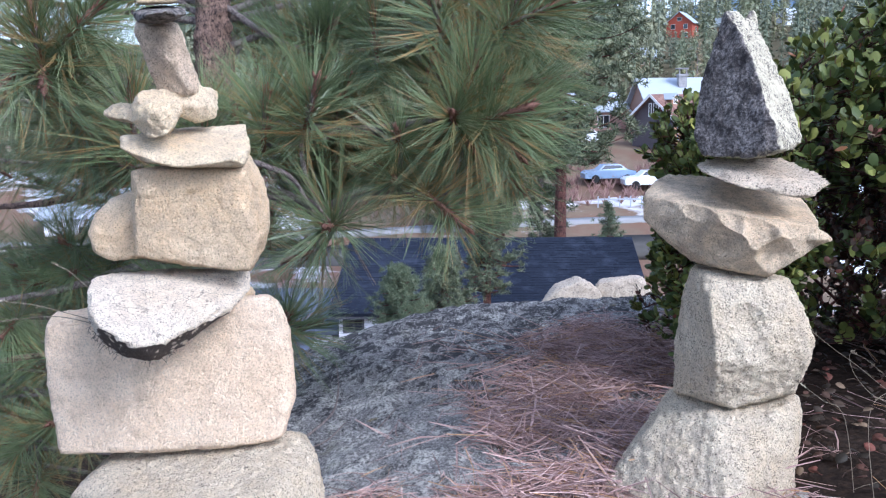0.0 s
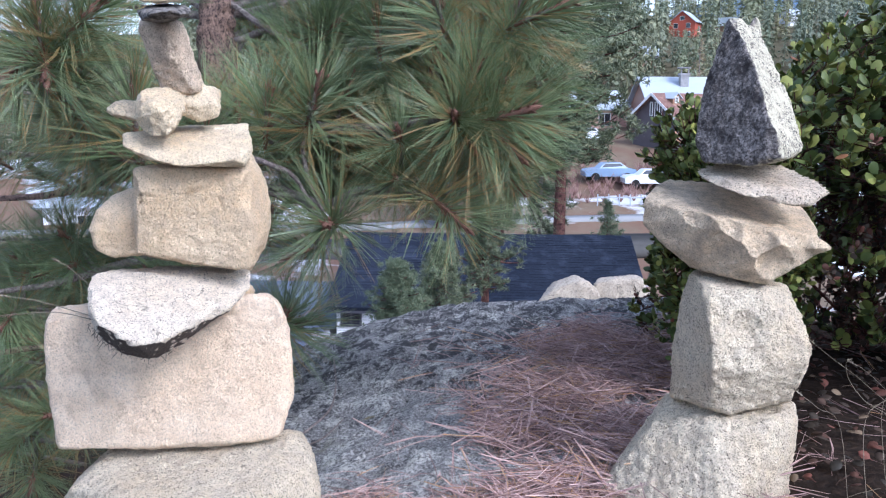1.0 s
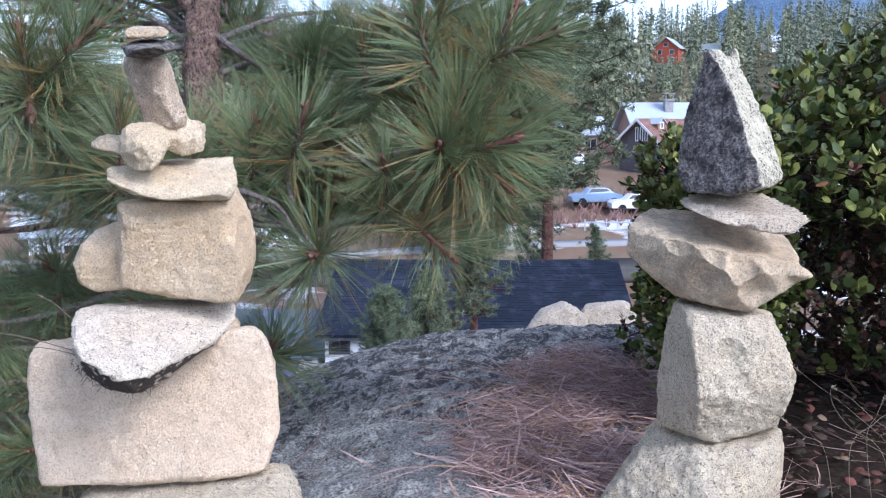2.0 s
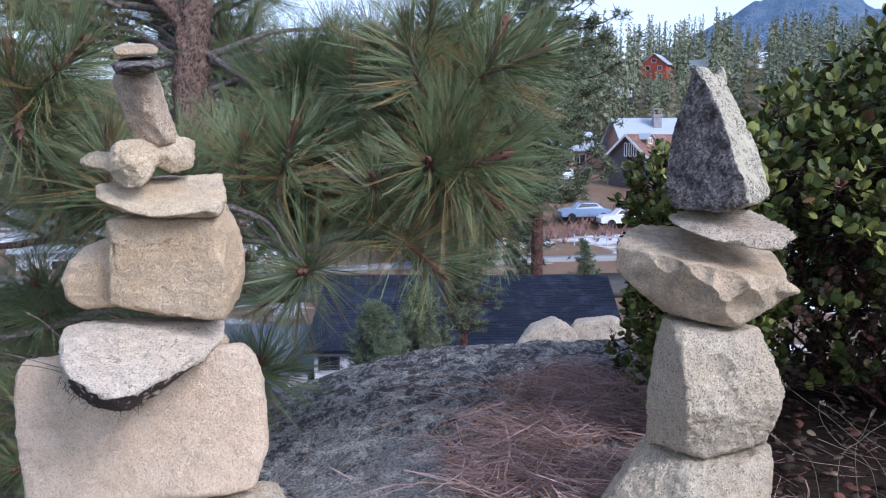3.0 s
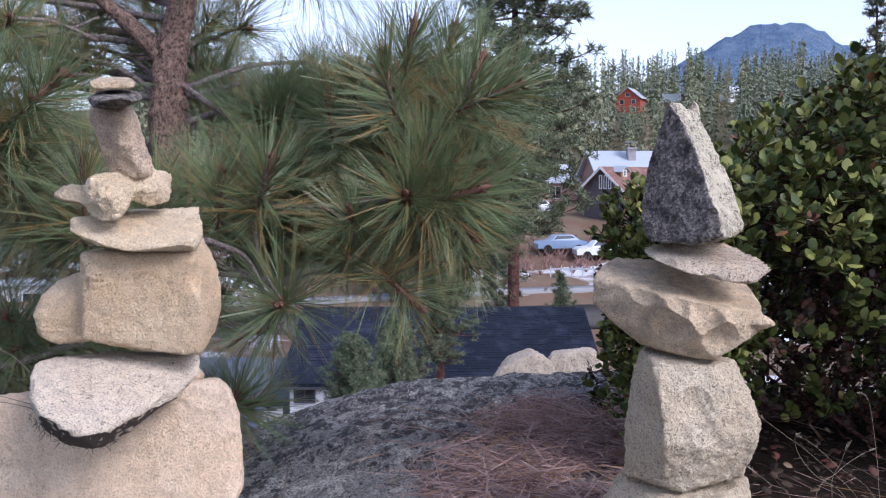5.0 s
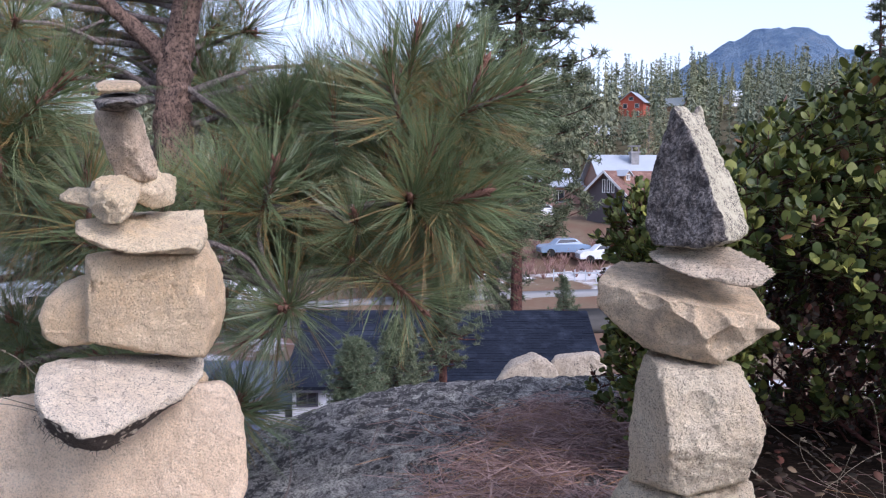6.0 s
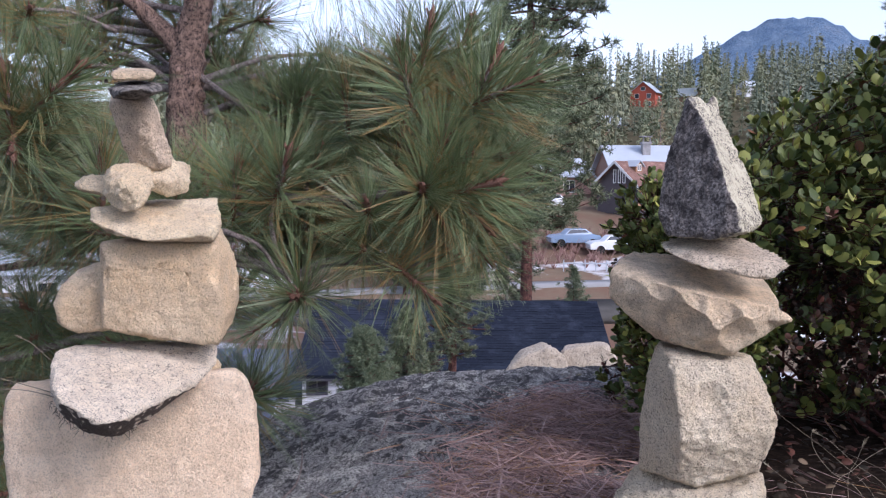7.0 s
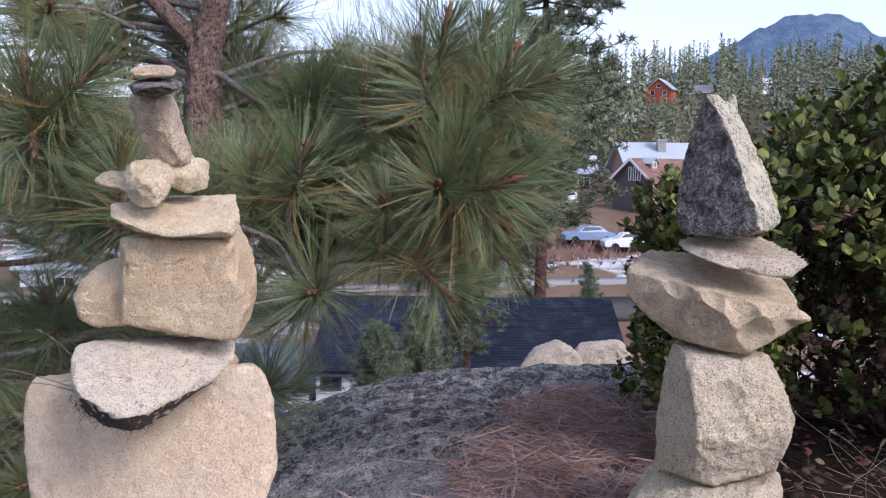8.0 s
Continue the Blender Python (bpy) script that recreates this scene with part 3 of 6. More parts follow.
cairn_stone("knobbly pale granite stone with a finger-like end", "stones of the cairn with a slab",
            (-51, 137, 72), GRANITE_CREAM, 0.0065, 7,
            [(-2, -3, 1), (-0.5, -3, 3), (3, -1, 3), (6.5, -6, 1.5), (6.5, -6, 0), (6, -8.5, -2.5), (5, -9, -3.5), (2.5, -9, -3.5), (0, -7, -2), (1, -8.5, 0), (4, -10.5, 0.5), (-5, 6, 2.5), (1.5, 6, 3), (0.5, 5, -3)],
            [(2.5, -1, 3), (6.5, 0, 2.5), (8.5, 2, 4), (9.5, 3, 3.5), (10, 1, 0.5), (9, 1, -1.5), (7, -1, -1.5), (4.5, -4, -0.5), (6.5, -4, 1), (-1, 8, 2.5), (7.5, 9, 3), (6.5, 9, -0.5)],
            [(-0.5, -4, 3.2), (4, -1, 3.2), (8, 1, 4.0), (8.6, 0.5, 1.5), (6.2, -2, -0.4), (2.8, -4.5, -0.6), (0.5, -7, 1.5), (0, 6, 2.8), (6, 7, 3), (5.5, 6, 0)],
            [(-3.5, 3, 1.5), (-8, 2, 1), (-8.5, 1, 0), (-6.5, 1, -1), (-2.5, 0, -1.5), (-6, 10, 1.5), (-11, 9, 1), (-10.5, 9, -1)])
cairn_stone("brown granite column stone leaning on a knobbly stone", "stones of the cairn with a slab",
            (-49, 138, 80), GRANITE_BROWN, 0.005, 8,
            [(-2.5, -5, 4), (-2.5, -3, 5.5), (3, -7, 5), (3, -3, 5), (4, -4, 3.5), (5.5, -2, -2.5), (5.5, 0, -5), (5, -4, -5.5), (0, -3, -5), (-1, -4, -1.5), (3, -6.5, 0), (-5, 4, 6), (1, 4, 5.5), (3, 6, -4.5), (-2.5, 6, -5)])
cairn_stone("small flat dark lichened stone capping a leaning column stone", "stones of the cairn with a slab",
            (-48, 134, 86), STONE_DARK, 0.004, 9,
            [(-2.5, -4, 0), (-4.5, 4, 1.5), (-2.5, 9, 2.5), (2.5, 4, 1.5), (5, -2, 0), (5.5, -7, -1), (3, -7, -1.5), (-0.5, -5, -2), (-1, -6, -1.5), (4, -4, -1), (2, -9.5, -1), (5, -9.5, -0.5), (-6.5, 10, 2), (-0.5, 9, 1)])
cairn_stone("thin tan stone chip on top of a cairn", "stones of the cairn with a slab",
            (-48, 135, 88), GRANITE_BUFF, 0.002, 10,
            [(-1.5, -6, 0), (-1, -6.5, -1), (4.5, -6, -1), (5, -6, 0), (-4.5, 5, 2), (0.5, 5, 2), (-5.5, 6, 0.5), (0.5, 6, 0.5), (-1.5, -5, 0.5), (4.5, -5, 0)])
cairn_stone("broad grey granite boulder at the foot of a cairn", "stones of the cairn with a pointed top",
            (41, 158, 7), GRANITE_GREY, 0.007, 11,
            [(-8.5, 4, 13), (-7, 2, 14.5), (13, -2, 14.5), (12.5, -6, 13.5), (11, -9, 7), (9, -12, -2), (-20.5, -6, 0), (-21, -8, -2), (-12.5, -6, 11), (-3.5, -12, 14), (7, -12, 14.5), (-3.5, -21, 2), (-18.5, -16, -6.5), (9, -12, -8), (-4.5, 18, 8.5), (20.5, 18, 7.5), (-16.5, 20, -14), (21.5, 20, -13.5)])
cairn_stone("blocky faceted grey granite stone in a cairn", "stones of the cairn with a pointed top",
            (46, 157, 31), GRANITE_GREY, 0.0065, 12,
            [(-11, -1, 13.5), (-10.5, -8, 13), (-10, -11.5, 8.5), (-9.5, -13, 0), (-5, -9.5, -9), (-8.5, -9.5, -8), (-13.5, -1, -9), (-13.5, -1, -0.5), (-12.5, -1, 8), (-1.5, -9, 12), (3, -4, 12), (5.5, -5, 9.5), (-2, -12.5, 0), (3.5, -9, 6.5), (7.5, -10, 2.5), (7, -10, 0), (5.5, -7, -3.5), (5.5, -7, -7), (-1, -9.5, -7.5), (-7, 13, 11.5), (10, 13, 9), (13.5, 11, -2.5), (11.5, 11, -12.5), (-9.5, 13, -13.5), (-9, 13, 6)],
            scoops=[(-3.6, -14.7, 7.0, 5.0), (-1.8, -16.4, 2.5, 5.2), (0.2, -16.6, -1.5, 5.2), (1.8, -15.4, -5, 5.2), (3.0, -13.6, -8, 4.8), (5.6, -14.5, 7.5, 5.0), (8.8, -12.5, -4.6, 3.8)])
cairn_stone("wide buff granite stone with a pointed end, balanced in a cairn", "stones of the cairn with a pointed top",
            (42, 158, 51), GRANITE_BUFF, 0.004, 13,
            [(-8.5, 14, 8.5), (0.5, 14, 8), (14, 8, 5), (14.5, 0, 1.5), (-15, 2, 5.5), (-12.5, 8, 7.5), (-8.5, -7, 4.5), (-3.5, -11.5, 3.5), (0.5, -14, 0), (4.5, -13, 1.5), (11, -10, 1.5), (-15, 1, 1.5), (-12, -1, -1.5), (-7, -3, -5.5), (-2.5, -8, -6), (3.5, -9, -7), (7, -10, -4.5), (11, -9, -2), (-6, 14, -6), (12.5, 12, -9)],
            [(11, -8, 1.5), (11.5, -10, 1), (13.5, -11.5, -0.5), (12.5, -11, -1), (10.5, -9, -2), (12.5, -4, 0.5), (14, -8, -1), (7, -10, 0)],
            scoops=[(-3.6, -13.8, 3.6, 4.0), (0.4, -14.6, 3.2, 4.1), (1.4, -16.4, 0.2, 4.5), (7.6, -14.6, 2.6, 4.2), (-9.8, -9.5, 4.6, 4.2), (-8, -14, -3, 7.4), (5, -15.5, -5, 6.0)])
cairn_stone("flat speckled granite stone under a pointed top stone", "stones of the cairn with a pointed top",
            (45, 158, 60), GRANITE_DISC, 0.0045, 14,
            [(-9.5, 2, 2), (-5, 10, 2.5), (3.5, 12, 2.5), (8.5, 10, 2.5), (9, 0, 1), (10, -4, 0.5), (10, -10, -0.5), (6, -11, -3), (3, -11.5, -2.5), (-2.5, -11.5, -1.5), (-6.5, -10, -0.5), (-9, -4, 0.5), (-5.5, -7, 1.5), (3, -10.5, 0)],
            scoops=[(-1, -14.5, -3.6, 4.2), (9, -14, 2.4, 4.2)])
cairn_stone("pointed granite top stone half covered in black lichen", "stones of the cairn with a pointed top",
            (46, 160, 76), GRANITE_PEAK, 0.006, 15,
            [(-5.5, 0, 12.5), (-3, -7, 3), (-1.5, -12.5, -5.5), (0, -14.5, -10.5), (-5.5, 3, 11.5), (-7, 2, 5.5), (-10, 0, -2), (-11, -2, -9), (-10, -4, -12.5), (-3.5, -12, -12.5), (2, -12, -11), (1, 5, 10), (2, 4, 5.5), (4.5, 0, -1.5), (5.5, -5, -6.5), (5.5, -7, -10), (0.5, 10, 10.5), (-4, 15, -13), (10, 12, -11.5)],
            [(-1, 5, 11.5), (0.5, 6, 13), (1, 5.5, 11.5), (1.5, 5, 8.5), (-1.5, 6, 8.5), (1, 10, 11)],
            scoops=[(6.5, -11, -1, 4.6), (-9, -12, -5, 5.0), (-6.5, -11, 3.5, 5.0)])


# ---- the pine beside the outcrop ----
def needle(so, base, way, length, radius, bend, k, segs=2):
    """One three-sided needle that bends by a vector over its length."""
    pts = [base + way * (length * i / segs) + bend * ((i / segs) ** 2) for i in range(segs + 1)]
    so.tube(pts, [radius * (1.0, 0.85, 0.35)[min(i * 2 // segs, 2)] for i in range(segs + 1)], 3, k, closed=False)


def tuft_mesh(seed, bundles, length, old, spread=(16, 82), radius=0.00066, segs=2):
    """A shoot's end: bundles of three long needles along a short stem, older and browner ones to the rear."""
    rnd = random.Random(seed)
    so = Soup()
    lop = rnd.uniform(0, 6.28)
    for i in range(bundles):
        t = rnd.random() ** 0.8
        ang = radians(max(3, spread[0] + (spread[1] - spread[0]) * (1 - t) ** 0.75 + rnd.gauss(0, 13)))
        az = rnd.uniform(0, 2 * math.pi)
        base = Vector((0.005 * math.cos(az), 0.005 * math.sin(az), -0.17 + 0.15 * t))
        way = Vector((math.sin(ang) * math.cos(az), math.sin(ang) * math.sin(az), math.cos(ang)))
        ln = length * rnd.triangular(0.6, 1.12, 1.0) * (1 + 0.10 * math.cos(az - lop))
        k = 1 if (t < 0.42 and rnd.random() < old) or rnd.random() < 0.03 * (1 + 6 * old) else 0
        bend = Vector((rnd.gauss(0, 1), rnd.gauss(0, 1), rnd.gauss(0, 0.7))) * 0.017 + Vector((math.cos(az), math.sin(az), -0.2)) * rnd.uniform(0.0, 0.035)
        for _ in range(3):
            w = (way + Vector((rnd.uniform(-1, 1), rnd.uniform(-1, 1), rnd.uniform(-1, 1))) * 0.05).normalized()
            needle(so, base, w, ln * rnd.uniform(0.93, 1.03), radius, bend, k, segs)
    return so.mesh("needle_tuft", NEEDLE, NEEDLE_OLD)


def bud_mesh():
    so = Soup()
    so.tube([(0, 0, -0.13), (0, 0, -0.06), (0, 0, 0.0), (0, 0, 0.022), (0, 0, 0.038)], [0.0055, 0.0075, 0.0095, 0.0065, 0.001], 8)
    rnd = random.Random(5)
    for i in range(26):
        az, z = rnd.uniform(0, 6.28), rnd.uniform(-0.09, 0.02)
        c = Vector((0.008 * math.cos(az), 0.008 * math.sin(az), z))
        tip = c + Vector((0.010 * math.cos(az), 0.010 * math.sin(az), 0.014))
        so.tube([c, tip], [0.0034, 0.0005], 3)
    return so.mesh("bud", BUD, smooth=True)


TUFTS = [tuft_mesh(10 + i, 150, 0.185, 0.12 + 0.08 * i) for i in range(5)]
TUFTS_OLD = [tuft_mesh(30 + i, 135, 0.185, 0.8, (24, 105)) for i in range(2)]
TUFTS_DEEP = [tuft_mesh(40 + i, 115, 0.185, 0.25, segs=1) for i in range(3)]
BUD_MESH = bud_mesh()
pine = thing("pine_tree", "young pine with long green needles and scaly grey-red bark", "tree")
rnd_pine = random.Random(3)


def along(pts, n):
    """A polyline made smooth and even."""
    pts = [Vector(p) for p in pts]
    out = []
    for i in range(len(pts) - 1):
        p0, p1, p2, p3 = pts[max(i - 1, 0)], pts[i], pts[i + 1], pts[min(i + 2, len(pts) - 1)]
        for k in range(n):
            t = k / n
            out.append(0.5 * ((2 * p1) + (p2 - p0) * t + (2 * p0 - 5 * p1 + 4 * p2 - p3) * t * t + (3 * p1 - p0 - 3 * p2 + p3) * t ** 3))
    out.append(pts[-1])
    return out


def wooden(name, pts, r0, r1, mat, sides=10, lumps=0.12, n=6):
    """A bent, tapering, lumpy limb."""
    path = along(pts, n)
    so = Soup()
    radii = [r0 + (r1 - r0) * i / (len(path) - 1) for i in range(len(path))]
    so.tube(path, radii, sides)
    so.v = [p + (p - path[min(i // sides, len(path) - 1)]) * lumps * noise.noise(Vector(p) * 35) * 2 for i, p in enumerate(so.v)]
    return so.mesh(name, mat, smooth=True)


def pine_tuft(at, way, size, old=False, deep=False):
    way = Vector(way).normalized()
    turn = way.to_track_quat('Z', 'Y').to_matrix().to_4x4() @ pose(0, 0, 0, 0, 0, rnd_pine.uniform(0, 360))
    me = rnd_pine.choice(TUFTS_DEEP if deep else TUFTS_OLD if old else TUFTS)
    ob = part("needle_tuft", me, pine, m=Matrix.Translation(at) @ turn @ Matrix.Scale(size, 4))
    part("bud", BUD_MESH, ob, "scaly red-brown bud")


PINE_WOOD = []


def pine_limb(which, pts):
    thick = {"fork": 0.030, "centre": 0.009, "rear": 0.010}.get(which, 0.016)
    part("limb", wooden("limb", pts, thick, 0.4 * thick, BARK if which == "fork" else TWIG, 12), pine)
    PINE_WOOD.extend(along(pts, 6))


def pine_shoots(shoots):
    """Leafy shoots, each on a twig from the nearest limb: place, size, the way it points, and whether its needles are old."""
    for x, y, z, size, ax, ay, az, old in shoots:
        at, way = Vector((x, y, z)), Vector((ax, ay, az)).normalized()
        root = min(PINE_WOOD, key=lambda p: (p - at + way * 0.15).length)
        mid = (root + at - way * 0.14) * 0.5 + Vector((0, 0, -0.015))
        part("twig", wooden("twig", [root, mid, at - way * 0.10 * size, at], 0.0075, 0.005, TWIG, 7, 0.2, 4), pine)
        pine_tuft(at, way, size, old)


part("trunk", wooden("trunk", [(-0.82, 2.60, -0.9), (-0.78, 2.55, -0.24), (-0.76, 2.52, 0.47), (-0.765, 2.50, 0.87), (-0.762, 2.50, 0.99), (-0.75, 2.50, 1.09), (-0.72, 2.50, 1.22), (-0.69, 2.50, 1.40), (-0.67, 2.52, 1.73), (-0.66, 2.52, 2.3), (-0.66, 2.52, 3.2)], 0.066, 0.02, BARK, 24, 0.14, 10), pine, "scaly grey-red bark")
pine_limb("centre", [(-0.73, 2.5, 1.01), (-0.59, 2.45, 0.92), (-0.45, 2.45, 0.87), (-0.27, 2.36, 0.885), (-0.1, 2.3, 0.9), (0.07, 2.25, 0.92), (0.14, 2.2, 0.92)])
pine_shoots([(-0.14, 2.15, 1.03, 1.05, -0.2, -0.2, 1, 0), (-0.07, 2.20, 1.11, 1.00, 0.2, -0.15, 1, 0), (0.09, 2.15, 1.02, 1.00, 0.45, -0.2, 1, 0), (0.17, 2.12, 0.96, 1.00, 1, -0.2, 0.4, 0), (-0.29, 2.30, 0.95, 0.95, 0, -0.5, 0.9, 0), (-0.43, 2.45, 0.95, 0.95, -0.1, -0.3, 0.9, 0), (-0.57, 2.50, 0.93, 0.90, 0, -0.3, 0.9, 0), (-0.14, 2.30, 0.87, 0.95, 0.2, -0.3, 0.9, 1), (0.00, 2.30, 0.94, 1.00, 0.2, -0.2, 1, 1), (0.12, 2.28, 0.88, 1.00, 0.8, -0.4, -0.1, 1), (0.16, 2.25, 0.79, 1.00, 0.7, -0.4, 0.1, 0)])
pine_shoots([(-0.24, 2.35, 1.03, 0.90, -0.2, -0.2, 1, 0), (0.03, 2.35, 1.13, 0.90, 0.4, -0.2, 1, 0)])
pine_limb("middle", [(-0.77, 2.5, 0.71), (-0.53, 2.35, 0.68), (-0.32, 2.25, 0.67), (-0.17, 2.15, 0.69), (-0.09, 2.12, 0.7), (0.03, 2.14, 0.7)])
pine_shoots([(-0.39, 2.05, 0.78, 1.00, 0.35, -0.5, 0.8, 0), (-0.52, 2.10, 0.75, 1.05, 0.2, -0.35, 1, 0), (-0.03, 2.10, 0.83, 0.95, 0.35, -0.3, 1, 0), (0.02, 2.12, 0.78, 0.85, 0.6, -0.6, 0.4, 1), (-0.08, 2.00, 0.71, 1.00, 0, -1, 0.25, 0), (0.08, 2.02, 0.72, 1.05, 0.85, -0.55, 0.25, 0), (-0.36, 2.30, 0.80, 0.95, 0.3, -0.3, 0.8, 0), (-0.21, 2.35, 0.78, 0.90, 0, -0.2, 1, 0), (-0.04, 2.15, 0.64, 1.00, 0.3, -0.5, -0.7, 1), (0.07, 2.15, 0.61, 0.95, 0.6, -0.5, -0.6, 1), (-0.15, 2.30, 0.62, 0.75, -0.3, -0.8, 0.1, 0)])
pine_shoots([(-0.34, 2.30, 0.71, 0.85, 0.5, -0.6, 0.3, 0)])
pine_limb("low", [(-0.76, 2.5, 0.47), (-0.59, 2.4, 0.5), (-0.43, 2.25, 0.48), (-0.31, 2.2, 0.52), (-0.19, 2.15, 0.52), (-0.12, 2.15, 0.5)])
pine_shoots([(-0.21, 2.05, 0.67, 0.80, 0, -0.9, 0.5, 0), (-0.22, 2.08, 0.56, 0.75, 0.1, -1, 0.15, 0), (-0.06, 2.08, 0.45, 0.95, 0.75, -0.4, -0.6, 1), (-0.37, 2.00, 0.46, 1.00, -0.05, -1, 0.1, 0), (-0.52, 2.25, 0.34, 0.85, -0.5, -0.6, -0.1, 0), (-0.67, 2.10, 0.71, 1.00, 0.1, -0.2, 1, 0), (-0.64, 2.25, 0.72, 0.95, 0, -0.2, 1, 0), (-0.01, 2.30, 0.53, 0.85, 0.4, -0.7, -0.3, 0), (-0.77, 2.20, 0.64, 0.90, -0.5, -0.5, 0.4, 0)])
pine_limb("left", [(-0.8, 2.5, 0.66), (-0.87, 2.3, 0.74), (-0.95, 2.1, 0.82), (-1.05, 2.0, 0.86)])
pine_shoots([(-0.83, 1.95, 0.96, 1.05, 0.75, -0.2, 0.6, 0), (-0.99, 1.95, 0.95, 1.00, 0, -0.2, 1, 0), (-0.96, 1.92, 0.78, 1.05, 0.35, -0.7, -0.55, 1), (-1.06, 1.95, 0.79, 1.00, -0.3, -0.6, -0.6, 1), (-0.97, 2.20, 0.61, 0.85, -0.6, -0.6, 0.3, 0), (-0.80, 2.00, 0.77, 1.00, 0.1, -0.2, 1, 0), (-0.92, 2.00, 0.83, 1.00, 0.3, -0.3, 0.8, 0), (-1.05, 2.20, 0.64, 0.95, 0, -0.8, 0.3, 0), (-0.99, 2.05, 0.73, 1.00, -0.1, -0.8, 0.4, 1), (-1.03, 2.30, 0.59, 0.85, 0.3, -0.8, 0.1, 0)])
pine_limb("fork", [(-0.775, 2.5, 1.08), (-0.85, 2.5, 1.155), (-0.93, 2.48, 1.23), (-1.07, 2.42, 1.36)])
pine_limb("upper", [(-0.69, 2.5, 1.36), (-0.55, 2.42, 1.4), (-0.42, 2.34, 1.4), (-0.3, 2.25, 1.34)])
pine_shoots([(-0.27, 2.20, 1.25, 1.00, 0.6, -0.3, -0.6, 0), (-0.36, 2.30, 1.30, 0.95, 0.2, -0.5, -0.6, 0), (-0.66, 2.36, 1.30, 0.75, 0.1, -0.5, -0.8, 1), (-0.80, 2.70, 1.30, 0.80, -0.3, -0.5, -0.3, 0)])
pine_limb("lower left", [(-0.8, 2.5, 0.34), (-1.02, 2.5, 0.28), (-1.21, 2.4, 0.23), (-1.34, 2.3, 0.22)])
pine_shoots([(-1.19, 2.40, 0.37, 0.85, 0, -0.8, 0.4, 0), (-1.17, 2.40, 0.28, 0.80, 0.2, -0.9, 0.1, 0), (-1.30, 2.25, 0.14, 0.85, 0.1, -0.9, -0.2, 0), (-1.37, 2.50, 0.23, 0.90, -0.2, -0.8, 0.2, 0)])
pine_limb("lowest", [(-0.81, 2.56, -0.28), (-1.02, 2.52, -0.3), (-1.21, 2.44, -0.26), (-1.36, 2.4, -0.24)])
pine_shoots([(-1.22, 2.30, -0.13, 0.80, 0.1, -0.9, 0.2, 0), (-1.34, 2.30, -0.23, 0.85, -0.2, -0.8, -0.2, 0), (-1.31, 2.35, -0.37, 0.85, 0.3, -0.8, -0.2, 0)])
pine_limb("rear", [(-0.76, 2.5, 0.96), (-0.9, 2.68, 1.08), (-1.1, 2.86, 1.16), (-1.3, 2.9, 1.18)])
pine_shoots([(-0.69, 2.75, 1.06, 0.90, 0, -0.6, 0.6, 0), (-1.24, 2.70, 1.30, 0.90, -0.2, -0.7, -0.3, 0), (-1.12, 2.85, 1.28, 0.85, 0.2, -0.7, 0.2, 0), (-1.34, 2.80, 1.20, 0.90, 0.2, -0.7, 0.3, 0), (-0.72, 2.80, 1.22, 0.85, 0.5, -0.6, 0.2, 0), (-0.59, 2.75, 1.20, 0.85, 0.5, -0.6, -0.1, 0)])
part("bare_twig", wooden("bare_twig", [(-0.55, 2.02, 0.61), (-0.49, 2.02, 0.59), (-0.45, 2.05, 0.56), (-0.42, 2.08, 0.49)], 0.007, 0.004, TWIG, 8, 0.2, 5), pine, "bare grey twig")
part("bare_twig", wooden("bare_twig", [(-0.45, 2.20, 0.69), (-0.46, 2.18, 0.62), (-0.44, 2.15, 0.55), (-0.40, 2.10, 0.48)], 0.007, 0.004, TWIG, 8, 0.2, 5), pine, "bare grey twig")
part("bare_twig", wooden("bare_twig", [(-1.20, 2.45, 1.12), (-1.04, 2.45, 1.14), (-0.93, 2.45, 1.18)], 0.007, 0.004, TWIG, 8, 0.2, 5), pine, "bare grey twig")



def pine_fill(count, seed, xs, ys, zs, keep, size=(0.85, 1.05)):
    """Further shoots of the crown, on thin twigs that come from the trunk's side."""
    rnd = random.Random(seed)
    while count:
        x, y, z = rnd.uniform(*xs), rnd.uniform(*ys), rnd.uniform(*zs)
        if not keep(x, z):
            continue
        count -= 1
        at, root = Vector((x, y, z)), Vector((-0.75, 2.5, z - 0.12))
        way = (at - root).normalized() * 0.4 + Vector((rnd.uniform(-0.8, 0.8), -0.4, rnd.uniform(-0.3, 0.8)))
        near = root.lerp(at, 0.55) + Vector((0, 0.08, 0.02))
        part("twig", wooden("twig", [near, near.lerp(at, 0.5) + Vector((0, 0, 0.02)), at], 0.007, 0.005, TWIG, 6, 0.2, 4), pine)
        pine_tuft(at, way, rnd.uniform(*size), rnd.random() < 0.25, z > 2.0)


OPENINGS = ((-0.27, 0.80, 0.07), (-0.47, 0.56, 0.06), (-0.26, 0.60, 0.06), (-0.13, 0.52, 0.07), (-0.10, 0.56, 0.05))


def in_leaf(x, z):
    """Where the crown closes; a few gaps stay open to the valley."""
    return z > 0.58 + max(0, x + 0.30) * 0.4 and not (x < -0.5 and z > 0.78) and not (x > -0.45 and z > 1.02) and all(math.hypot(x - a, z - b) > r for a, b, r in OPENINGS)


pine_fill(26, 61, (-0.62, 0.10), (2.35, 2.7), (0.56, 1.02), in_leaf)
pine_fill(30, 62, (-1.5, -0.55), (2.3, 2.8), (0.0, 1.25), lambda x, z: not (x > -0.98 and z > 0.80) and not (0.38 < z < 0.62 and x < -0.95))


